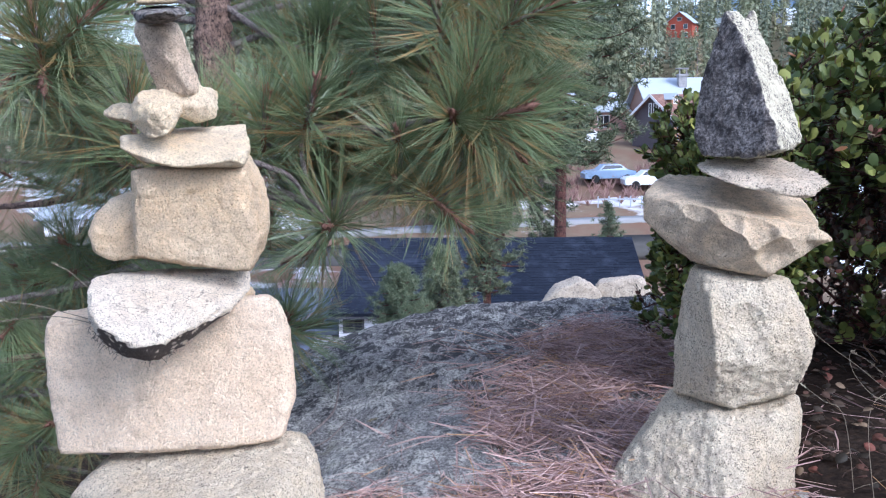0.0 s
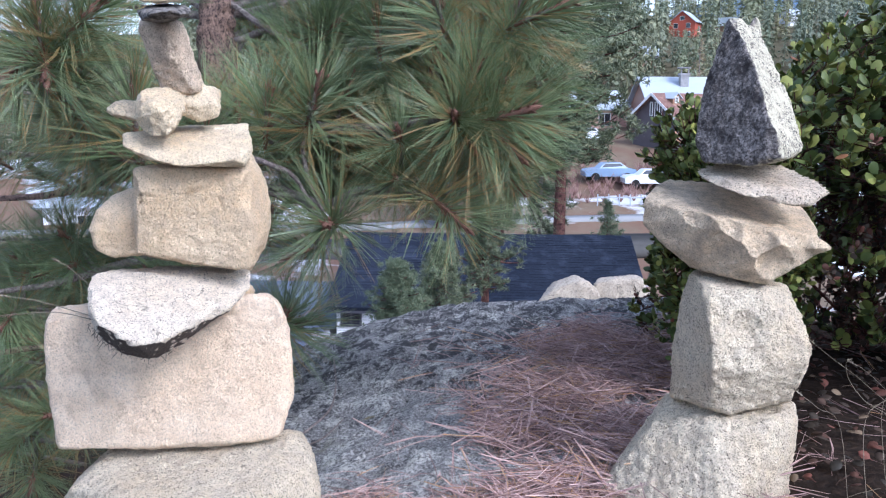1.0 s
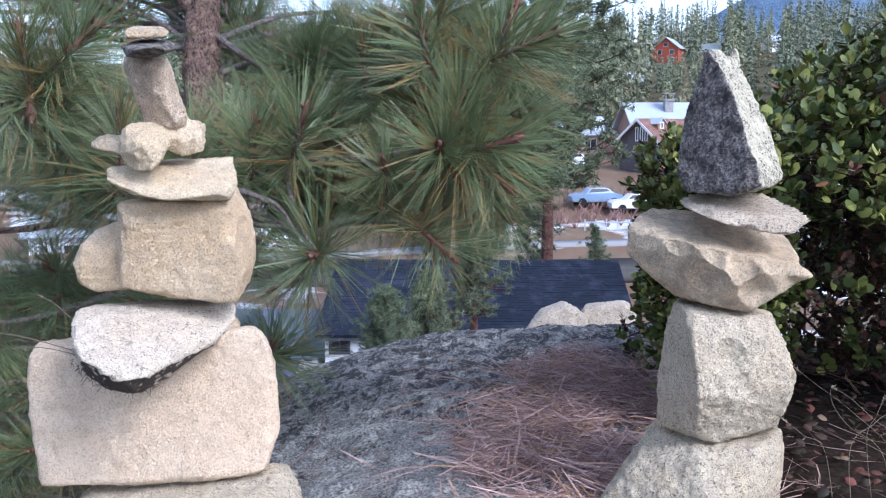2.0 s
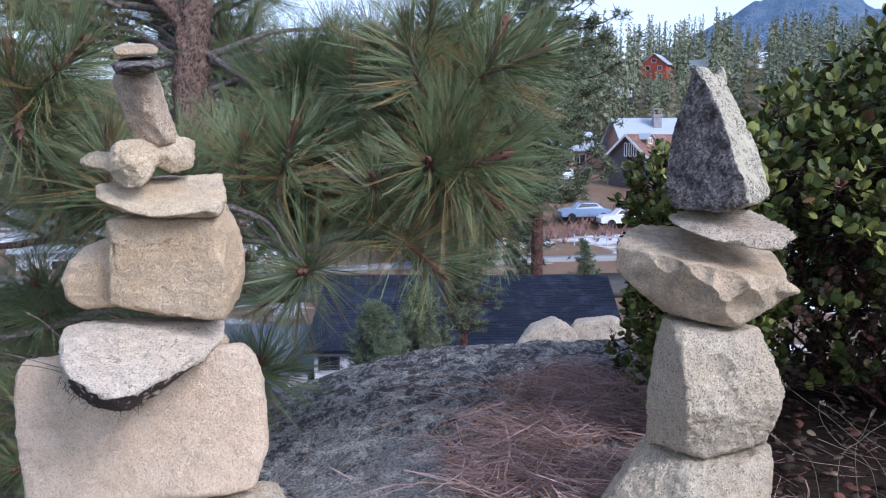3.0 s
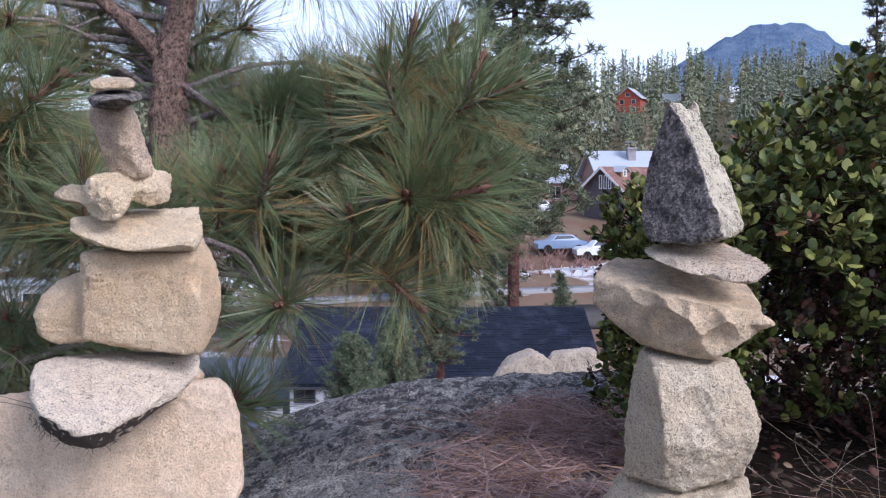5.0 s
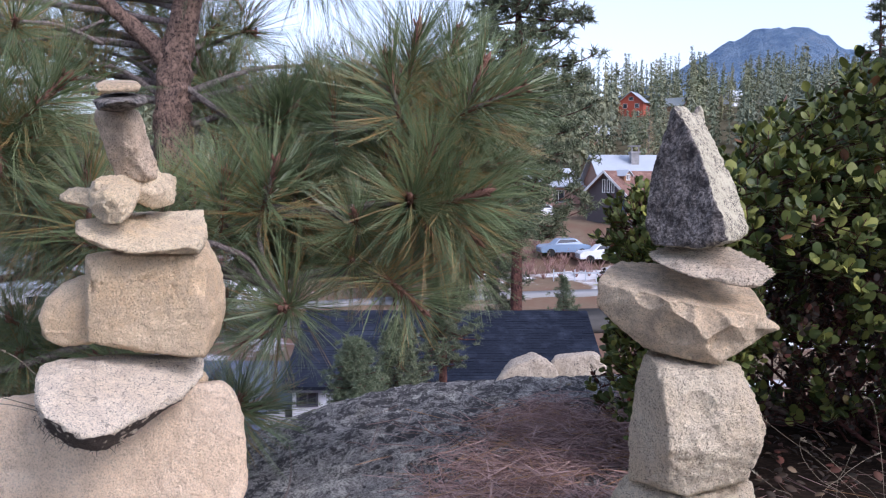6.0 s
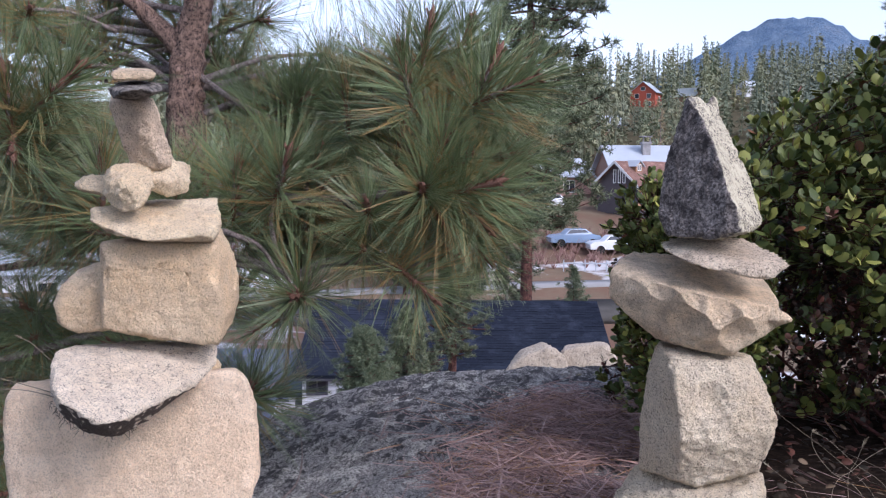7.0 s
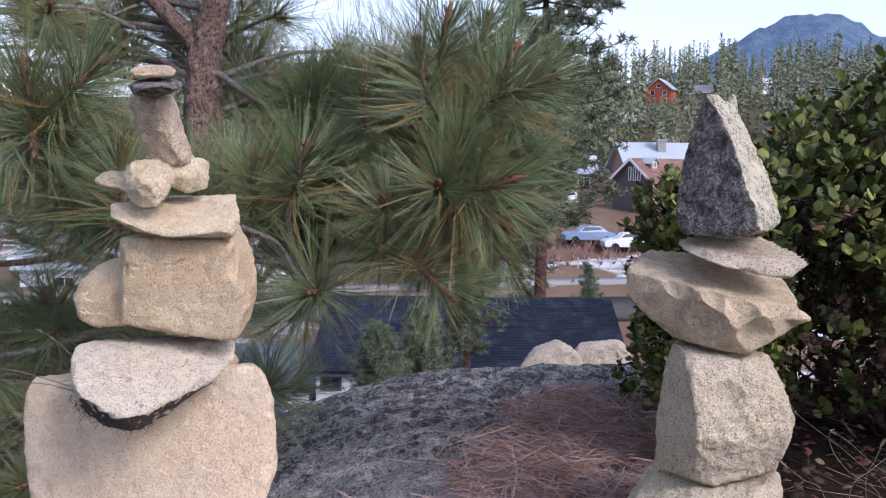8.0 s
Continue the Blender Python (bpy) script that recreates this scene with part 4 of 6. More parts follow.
pine_shoots([(0.08, 2.25, 0.52, 0.85, 0.5, -0.6, -0.45, 0), (-0.17, 2.32, 0.56, 0.7, -0.2, -0.8, 0.2, 0), (0.0, 2.35, 0.62, 0.85, 0.4, -0.7, -0.1, 0), (0.15, 2.3, 0.66, 0.85, 0.7, -0.5, -0.2, 1)])
pine_fill(22, 65, (-1.75, -1.0), (2.45, 3.0), (-0.55, 0.40), lambda x, z: True)
part("limb", wooden("limb", [(-0.77, 2.55, 0.54), (-0.6, 2.55, 0.575), (-0.45, 2.5, 0.585), (-0.32, 2.45, 0.57), (-0.2, 2.42, 0.59)], 0.014, 0.006, BARK, 10), pine)
pine_fill(9, 66, (-0.62, -0.24), (2.6, 3.0), (0.44, 0.64), lambda x, z: True)
part("limb", wooden("limb", [(-0.80, 2.50, 0.56), (-1.05, 2.42, 0.52), (-1.2, 2.40, 0.48), (-1.4, 2.40, 0.465), (-1.7, 2.40, 0.46)], 0.014, 0.007, BARK, 10), pine)
part("limb", wooden("limb", [(-0.80, 2.55, -0.05), (-1.0, 2.45, 0.02), (-1.2, 2.35, 0.06), (-1.45, 2.25, 0.04)], 0.013, 0.007, BARK, 10), pine)


def pine_depths():
    """Shoots deeper in the crown, on thin twigs from the trunk."""
    rnd = random.Random(21)
    for i in range(64):
        x, y, z = rnd.uniform(-2.3, 0.15), rnd.uniform(2.55, 3.5), rnd.uniform(-0.3, 2.0)
        if x > -0.45 and z < 0.70:
            continue
        if -0.40 < x < 0.0 and 0.86 < z < 1.0:
            continue
        if x > -0.7 and z > 1.15 and rnd.random() < 0.93:
            continue
        at = Vector((x, y, z))
        root = Vector((-0.75, 2.5, z - 0.15))
        way = (at - root).normalized() * 0.5 + Vector((rnd.uniform(-0.3, 0.3), -0.5, rnd.uniform(-0.1, 0.5)))
        part("twig", wooden("twig", [root, (root + at) * 0.5 + Vector((0, 0, 0.03)), at], 0.011, 0.005, TWIG, 6, 0.2, 4), pine)
        pine_tuft(at, way, rnd.uniform(0.8, 1.05), rnd.random() < 0.3, True)


pine_depths()
pine_fill(26, 64, (-1.5, 0.1), (2.2, 3.2), (2.1, 3.2), lambda x, z: abs(x + 0.7) < 0.25 + 0.5 * (3.3 - z))
pine_fill(9, 63, (-1.15, -0.72), (2.75, 3.2), (0.95, 1.45), lambda x, z: True)


# ---- manzanita ----
def leaf_mesh(seed, length=0.036, width=0.029):
    """A thick oval leaf, folded a little along its midrib."""
    rnd = random.Random(seed)
    fold, curl = rnd.uniform(0.1, 0.35), rnd.uniform(-0.15, 0.25)
    so = Soup()
    rows = [(0.0, 0.06), (0.22, 0.72), (0.52, 1.0), (0.80, 0.72), (1.0, 0.10)]
    pts = []
    for t, w in rows:
        for side in (-1, 0, 1):
            x = side * w * width / 2
            pts.append((x, 0.004 + fold * abs(x) + curl * length * t * t, 0.008 + t * length))
    back = [(x, y - 0.0007, z) for x, y, z in pts]
    n = len(pts)
    faces = []
    for i in range(len(rows) - 1):
        for j in range(2):
            a = i * 3 + j
            faces.append((a, a + 1, a + 4, a + 3))
            faces.append((n + a + 3, n + a + 4, n + a + 1, n + a))
    rim = [0, 3, 6, 9, 12, 13, 14, 11, 8, 5, 2, 1]
    for a, b in zip(rim, rim[1:] + rim[:1]):
        faces.append((a, b, n + b, n + a))
    so.add(pts + back, faces)
    so.tube([(0, 0.0, 0.0), (0, 0.004, 0.009)], [0.0011, 0.0009], 4)
    return so.mesh("leaf", LEAF, smooth=True)


LEAVES = [leaf_mesh(i) for i in range(6)]

def thin_leaf(seed, length=0.036, width=0.029):
    """The same leaf in fewer faces, for the mass of the foliage."""
    rnd = random.Random(seed)
    fold, curl = rnd.uniform(0.1, 0.35), rnd.uniform(-0.15, 0.25)
    pts = []
    for t, w in ((0.0, 0.10), (0.28, 0.82), (0.68, 0.98), (1.0, 0.34)):
        for side in (-1, 0, 1):
            x = side * w * width / 2
            pts.append(Vector((x, 0.004 + fold * abs(x) + curl * length * t * t, 0.004 + t * length)))
    return pts, [(i * 3 + j, i * 3 + j + 1, i * 3 + j + 4, i * 3 + j + 3) for i in range(3) for j in range(2)]


THIN_LEAVES = [thin_leaf(i) for i in range(6)]
LEAF_DATA = [([v.co.copy() for v in me.vertices], [list(p.vertices) for p in me.polygons]) for me in LEAVES]


def manzanita(name, label, root, lobes, count, seed, single, low=0.0, size=1.0):
    """A shrub of red stems whose ends carry rosettes of oval leaves; the ones in front are single leaves."""
    rnd = random.Random(seed)
    bush = thing(name, label, "shrub", pose(*root))
    base = Vector(root)
    many, made = Soup(), 0
    spots = []
    total = sum(c[3] * c[4] * c[5] for c in lobes)
    for cx, cy, cz, rx, ry, rz in lobes:
        for _ in range(int(count * (rx * ry * rz) / total)):
            d = Vector((rnd.gauss(0, 1), rnd.gauss(0, 1), rnd.gauss(0, 1))).normalized()
            if d.y > 0.6 and rnd.random() < 0.7:
                continue
            k = rnd.uniform(0.42, 1.0) ** 0.5 * (1 + 0.11 * noise.noise(Vector((d.x * 2.5 + seed, d.y * 2.5, d.z * 2.5))))
            p = Vector((cx + d.x * rx * k, cy + d.y * ry * k, cz + d.z * rz * k))
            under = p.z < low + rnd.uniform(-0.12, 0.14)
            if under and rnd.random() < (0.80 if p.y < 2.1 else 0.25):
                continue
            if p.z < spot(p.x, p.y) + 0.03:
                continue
            # Most low leaves take the dark dead colour, painting in the overhang's shade.
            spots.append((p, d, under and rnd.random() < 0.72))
    spots.sort(key=lambda q: q[0].y)
    stems = [(base + Vector((rnd.uniform(-0.06, 0.06), rnd.uniform(-0.06, 0.06), 0)), Vector((cx, cy, cz)) + Vector((rnd.uniform(-0.7, 0.7) * rx, rnd.uniform(-0.8, 0.5) * ry, rnd.uniform(-0.5, 0.2) * rz))) for cx, cy, cz, rx, ry, rz in lobes for _ in range(2)]
    joints = []
    for a, b in stems:
        mid = (a + b) * 0.5 + Vector((rnd.uniform(-0.08, 0.08), rnd.uniform(0.0, 0.2), rnd.uniform(-0.10, 0.02)))
        me = wooden("stem", [a - base, mid - base, b - base], 0.0055, 0.0025, STEM, 7, 0.15, 5)
        part("stem", me, bush, "smooth red-brown stem")
        joints += along([a, mid, b], 5)[2:]
    twigs = Soup()
    for p, d, dead in spots:
        way = (d * 0.6 + Vector((0, -0.15, 0.75))).normalized()
        j = min(joints, key=lambda q: (q - p).length_squared + (0.5 if q.z > p.z else 0))
        j = p + (j - p) * min(1.0, 0.08 / max((j - p).length, 0.01))
        twigs.tube([j - base, (j + p) * 0.5 - base + Vector((0, 0, -0.012)), p - way * 0.03 - base, p + way * 0.012 - base], [0.0018, 0.0016, 0.0014, 0.001], 3)
        turn = way.to_track_quat('Z', 'Y').to_matrix().to_4x4()
        for i in range(rnd.randint(7, 11)):
            tilt = rnd.uniform(8, 62)
            m = Matrix.Translation(p - base - way * rnd.uniform(0.0, 0.035)) @ turn @ pose(0, 0, 0, 0, 0, i * 137.5 + rnd.uniform(-20, 20)) @ pose(0, 0, 0, -tilt, 0, 0) @ pose(0, 0, 0, 0, 0, rnd.uniform(-35, 35)) @ Matrix.Scale(size * rnd.uniform(0.58, 1.08) * (0.6 if dead else 1.0), 4)
            k = rnd.randrange(6)
            if made < single and not dead:
                part("leaf", LEAVES[k], bush, m=m)
                made += 1
            else:
                v, f = THIN_LEAVES[k]
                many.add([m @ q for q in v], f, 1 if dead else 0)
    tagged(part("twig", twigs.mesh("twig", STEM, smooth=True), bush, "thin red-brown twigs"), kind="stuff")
    tagged(part("foliage", many.mesh("foliage", LEAF, LEAF_DEAD_SHADE, smooth=True), bush, "dense oval green leaves"), kind="stuff")


manzanita("manzanita_shrub", "dense green manzanita with oval leaves and red stems", (1.15, 2.25, 0.03),
          [(1.40, 2.25, 0.71, 0.64, 0.60, 0.44), (1.45, 2.35, 0.35, 0.65, 0.35, 0.36), (0.80, 2.15, 0.60, 0.30, 0.36, 0.28), (0.95, 2.45, 0.30, 0.45, 0.25, 0.32), (1.66, 1.85, 0.64, 0.46, 0.5, 0.46), (1.15, 2.78, 0.36, 0.70, 0.25, 0.42), (1.0, 2.72, 0.12, 0.6, 0.2, 0.28)], 6600, 4, 290, 0.60, 0.88)
manzanita("manzanita_shrub", "smaller leafy manzanita growing at the edge of the outcrop", (0.62, 2.15, 0.03),
          [(0.52, 2.10, 0.40, 0.14, 0.21, 0.33), (0.50, 2.10, 0.62, 0.14, 0.2, 0.14), (0.60, 2.14, 0.44, 0.16, 0.2, 0.34)], 1500, 9, 120, 0.03, 0.60)
manzanita("manzanita_shrub", "pale-edged manzanita further down the slope", (1.25, 3.3, -0.02),
          [(1.25, 3.3, 0.62, 0.32, 0.35, 0.42), (1.65, 3.4, 0.68, 0.5, 0.4, 0.48)], 900, 15, 0, 0.2)


# ---- what lies on the ground ----
def litter():
    """Fallen needles, loosely heaped over the outcrop's east side."""
    rnd = random.Random(8)
    so = Soup()
    made = 0
    while made < 12000:
        x, y = rnd.uniform(-0.25, 1.5), rnd.uniform(1.25, 3.1)
        edge = -0.03 + 0.11 * (y - 1.6) + 0.05 * noise.noise(Vector((x * 3, y * 3, 0)))
        if y > 2.75:
            edge += (y - 2.75) * 0.5
        edge += 0.10 * noise.noise(Vector((x * 9, y * 9, 2)))
        if x < edge + rnd.gauss(0, 0.05) and rnd.random() < 0.985:
            continue
        if x > 0.50 + 0.5 * max(0, y - 2.0) and rnd.random() < 0.997:
            continue
        if y > 2.85 + 0.25 * noise.noise(Vector((x * 5, y * 5, 9))) and rnd.random() < 0.9:
            continue
        if noise.noise(Vector((x * 4.0, y * 4.0, 5))) < -0.08 and rnd.random() < 0.8:
            continue
        a = rnd.uniform(0, 6.28)
        ln = rnd.uniform(0.09, 0.19)
        way = Vector((math.cos(a), math.sin(a), rnd.gauss(0, 0.22))).normalized()
        bend = Vector((-math.sin(a), math.cos(a), 0)) * rnd.gauss(0, 0.034) - Vector((0, 0, abs(rnd.gauss(0, 0.012))))
        z = spot(x, y) + 0.006 + abs(rnd.gauss(0, 0.020))
        b = Vector((x, y, z)) - way * ln * 0.5
        for k in range(rnd.choice((1, 2, 3))):
            w = (way + Vector((rnd.uniform(-1, 1), rnd.uniform(-1, 1), rnd.uniform(-0.4, 0.4))) * 0.05).normalized()
            needle(so, b, w, ln, 0.0009, bend, 0)
            made += 1
    for _ in range(260):
        a = rnd.uniform(0, 6.28)
        x, y = -0.235 + rnd.gauss(0, 0.045), 1.52 + rnd.gauss(0, 0.05)
        way = Vector((math.cos(a), math.sin(a), rnd.uniform(-0.1, 0.5))).normalized()
        ln = rnd.uniform(0.06, 0.13)
        needle(so, Vector((x, y, spot(x, y) + rnd.uniform(0.004, 0.03))) - way * ln * 0.4, way, ln, 0.0008, Vector((rnd.gauss(0, 0.02), rnd.gauss(0, 0.02), -0.02)), 0)
    for _ in range(120):
        a = rnd.uniform(0, 6.28)
        x, y = rnd.uniform(0.52, 1.35), rnd.uniform(1.3, 1.95)
        way = Vector((math.cos(a), math.sin(a), rnd.gauss(0, 0.12)))
        ln = rnd.uniform(0.05, 0.15)
        needle(so, Vector((x, y, spot(x, y) + abs(rnd.gauss(0.004, 0.012)))) - way * ln * 0.5, way, ln, 0.0006, Vector((rnd.gauss(0, 0.02), rnd.gauss(0, 0.02), 0)), 0)
    tagged(new("fallen_needles", so.mesh("fallen_needles", LITTER)), "loose mat of red-brown fallen pine needles on rock", "pine needles", kind="stuff")


litter()


def leaf_litter():
    rnd = random.Random(18)
    so = Soup()
    for _ in range(800):
        x, y = rnd.uniform(0.52, 1.5), rnd.uniform(1.3, 2.5)
        v, f = LEAF_DATA[rnd.randrange(6)]
        m = Matrix.Translation((x, y, spot(x, y) + rnd.uniform(0.008, 0.028))) @ pose(0, 0, 0, rnd.uniform(60, 120), rnd.uniform(-35, 35), rnd.uniform(0, 360)) @ Matrix.Scale(rnd.uniform(0.35, 0.75), 4)
        so.add([m @ q for q in v], f)
    tagged(new("leaf_litter", so.mesh("leaf_litter", LEAF_DEAD_SHADE, smooth=True)), "dry brown fallen leaves under the manzanita", "fallen leaves", kind="stuff")


leaf_litter()


def grass_stalk(pts, r=0.0005):
    so = Soup()
    path = along(pts, 6)
    so.tube(path, [r * (1 - 0.5 * i / len(path)) for i in range(len(path))], 5)
    tip, last = path[-1], path[-1] - path[-3]
    for i in range(6):
        c = tip - last * (0.25 * i)
        so.tube([c, c + Vector((0.003 * (-1) ** i, -0.002, 0.003)) + last * 0.25], [0.0014, 0.0004], 4)
    tagged(new("grass_stalk", so.mesh("grass_stalk", GRASS, smooth=True)), "bleached dry grass stalk growing beside a cairn", "grass", "dry grass stalks")


grass_stalk([(0.750, 1.450, 0.020), (0.720, 1.450, 0.209), (0.652, 1.450, 0.273), (0.609, 1.450, 0.311), (0.583, 1.450, 0.324)])
grass_stalk([(0.625, 1.400, 0.020), (0.595, 1.400, 0.228), (0.639, 1.420, 0.274), (0.684, 1.440, 0.295), (0.711, 1.450, 0.302)])
grass_stalk([(0.727, 1.500, 0.020), (0.697, 1.500, 0.189), (0.637, 1.500, 0.241), (0.609, 1.500, 0.276), (0.601, 1.500, 0.303), (0.606, 1.500, 0.312)])
grass_stalk([(0.781, 1.500, 0.020), (0.751, 1.500, 0.189), (0.743, 1.500, 0.261), (0.729, 1.500, 0.350), (0.718, 1.500, 0.379), (0.705, 1.500, 0.382)])
grass_stalk([(0.697, 1.500, 0.020), (0.667, 1.500, 0.211), (0.680, 1.500, 0.261), (0.693, 1.500, 0.297)])
grass_stalk([(0.796, 1.600, 0.020), (0.766, 1.600, 0.153), (0.671, 1.580, 0.245), (0.596, 1.550, 0.301), (0.532, 1.500, 0.350)])
grass_stalk([(0.610, 1.450, 0.020), (0.580, 1.450, 0.209), (0.541, 1.450, 0.244), (0.508, 1.470, 0.268)])
grass_stalk([(-0.596, 1.300, 0.385), (-0.570, 1.300, 0.437), (-0.612, 1.320, 0.463), (-0.626, 1.300, 0.489), (-0.647, 1.300, 0.499)], 0.0009)
grass_stalk([(-0.600, 1.360, 0.391), (-0.645, 1.360, 0.405), (-0.716, 1.360, 0.423), (-0.779, 1.360, 0.430)], 0.0009)
grass_stalk([(-0.596, 1.350, 0.389), (-0.676, 1.350, 0.407), (-0.768, 1.350, 0.398)], 0.0009)



def root_fibres():
    """Dark roots and dirt that still cling to the underside of the white stone."""
    rnd = random.Random(33)
    so = Soup()
    rim = along([(-0.565, 1.225, 0.413), (-0.556, 1.232, 0.393), (-0.529, 1.243, 0.370), (-0.495, 1.253, 0.361), (-0.474, 1.285, 0.366)], 12)
    for _ in range(80):
        p = rnd.choice(rim) + Vector((rnd.gauss(0, 0.004), rnd.uniform(-0.004, 0.03), rnd.uniform(-0.002, 0.012)))
        way = Vector((rnd.gauss(0, 0.8), rnd.gauss(-0.3, 0.3), rnd.gauss(-0.15, 0.3))).normalized()
        needle(so, p, way, rnd.triangular(0.004, 0.016, 0.006), 0.0005, Vector((0, 0, -0.003)), 0)
    tagged(new("root_fibres", so.mesh("root_fibres", FIBRE)), "dark root fibres clinging under a white stone", "roots", kind="stuff")


root_fibres()


def fallen_twig(pts, r):
    me = wooden("fallen_twig", [(x, y, spot(x, y) + r + h) for x, y, h in pts], r, r * 0.4, TWIG, 7, 0.25, 6)
    tagged(new("fallen_twig", me), "thin dark dead twig lying on the outcrop", "twig", "twigs on the outcrop")


fallen_twig([(-0.47, 1.98, 0.01), (-0.43, 2.08, 0.015), (-0.41, 2.22, 0.03), (-0.42, 2.36, 0.05), (-0.45, 2.5, 0.09)], 0.004)
fallen_twig([(-0.50, 1.95, 0.0), (-0.40, 2.0, 0.008), (-0.36, 2.12, 0.012)], 0.003)
fallen_twig([(-0.27, 2.05, 0.0), (-0.24, 2.14, 0.012), (-0.25, 2.22, 0.004)], 0.0022)


def dry_tuft():
    """Sparse dry grass and dead twigs among the leaf litter."""
    rnd = random.Random(28)
    so = Soup()
    for _ in range(10):
        x, y = rnd.uniform(0.60, 1.3), rnd.uniform(1.4, 2.2)
        a, ln = rnd.uniform(0, 6.28), rnd.uniform(0.08, 0.26)
        up = rnd.uniform(0.05, 0.9)
        way = Vector((math.cos(a), math.sin(a), up)).normalized()
        needle(so, Vector((x, y, spot(x, y))), way, ln, 0.0005, Vector((rnd.gauss(0, 0.03), rnd.gauss(0, 0.03), -0.03)), 0)
    tagged(new("dry_grass", so.mesh("dry_grass", GRASS)), "sparse dry grass blades in leaf litter", "grass", kind="stuff")


dry_tuft()


def far_boulder(at, amp, seed, *corners):
    me = weathered("boulder", [corners], GRANITE_BOULDER, amp, seed, 0.015)
    tagged(new("boulder", me), "pale tan weathered boulder beyond the outcrop", "rock", "boulders beyond the outcrop").matrix_world = Matrix.Translation(at)


far_boulder((0.64, 6.6, -0.68), 0.018, 44, (-40, -20, -50), (26, -20, -50), (-40, 20, -50), (26, 25, -50), (-26, -10, -6), (-14, -10, 5), (2, -8, 11), (13, -6, 9), (20, -8, 2), (4, 18, 10), (-14, 18, 4))
far_boulder((0.98, 6.75, -0.69), 0.018, 45, (-18, -20, -50), (30, -20, -50), (-18, 25, -50), (30, 25, -50), (-17, -8, 6), (0, -10, 11), (22, -8, 11), (28, -6, -4), (-10, 18, 6), (20, 18, 9))


# ---- houses ----
def slab(so, a, b, c, d, thick, k=0):
    """A flat four-cornered plate of some thickness."""
    a, b, c, d = (Vector(p) for p in (a, b, c, d))
    n = (b - a).cross(d - a).normalized() * thick
    so.add([a, b, c, d, a - n, b - n, c - n, d - n], [(0, 1, 2, 3), (7, 6, 5, 4), (0, 4, 5, 1), (1, 5, 6, 2), (2, 6, 7, 3), (3, 7, 4, 0)], k)


def window(parent, x, z, w, h, y, turn=0.0, frame_mat=None, at=None, bars=1):
    """A framed window standing proud of a wall that looks along -y before the turn."""
    m = at or Matrix.Identity(4)
    so = Soup()
    t = 0.07
    for lo, hi in (((-w / 2 - t, -0.05, -h / 2 - t), (w / 2 + t, 0.02, -h / 2)), ((-w / 2 - t, -0.05, h / 2), (w / 2 + t, 0.02, h / 2 + t)),
                   ((-w / 2 - t, -0.05, -h / 2), (-w / 2, 0.02, h / 2)), ((w / 2, -0.05, -h / 2), (w / 2 + t, 0.02, h / 2))):
        so.box(lo, hi)
    for i in range(bars):
        bx = -w / 2 + w * (i + 1) / (bars + 1)
        so.box((bx - 0.025, -0.045, -h / 2), (bx + 0.025, 0.0, h / 2))
    place = m @ Matrix.Translation((x, y, z)) @ pose(0, 0, 0, 0, 0, turn)
    win = part("window", so.mesh("window_frame", frame_mat or TRIM), parent, m=place)
    so = Soup()
    so.box((-w / 2, -0.015, -h / 2), (w / 2, 0.01, h / 2))
    part("pane", so.mesh("pane", PANE), win, "dark glass pane")


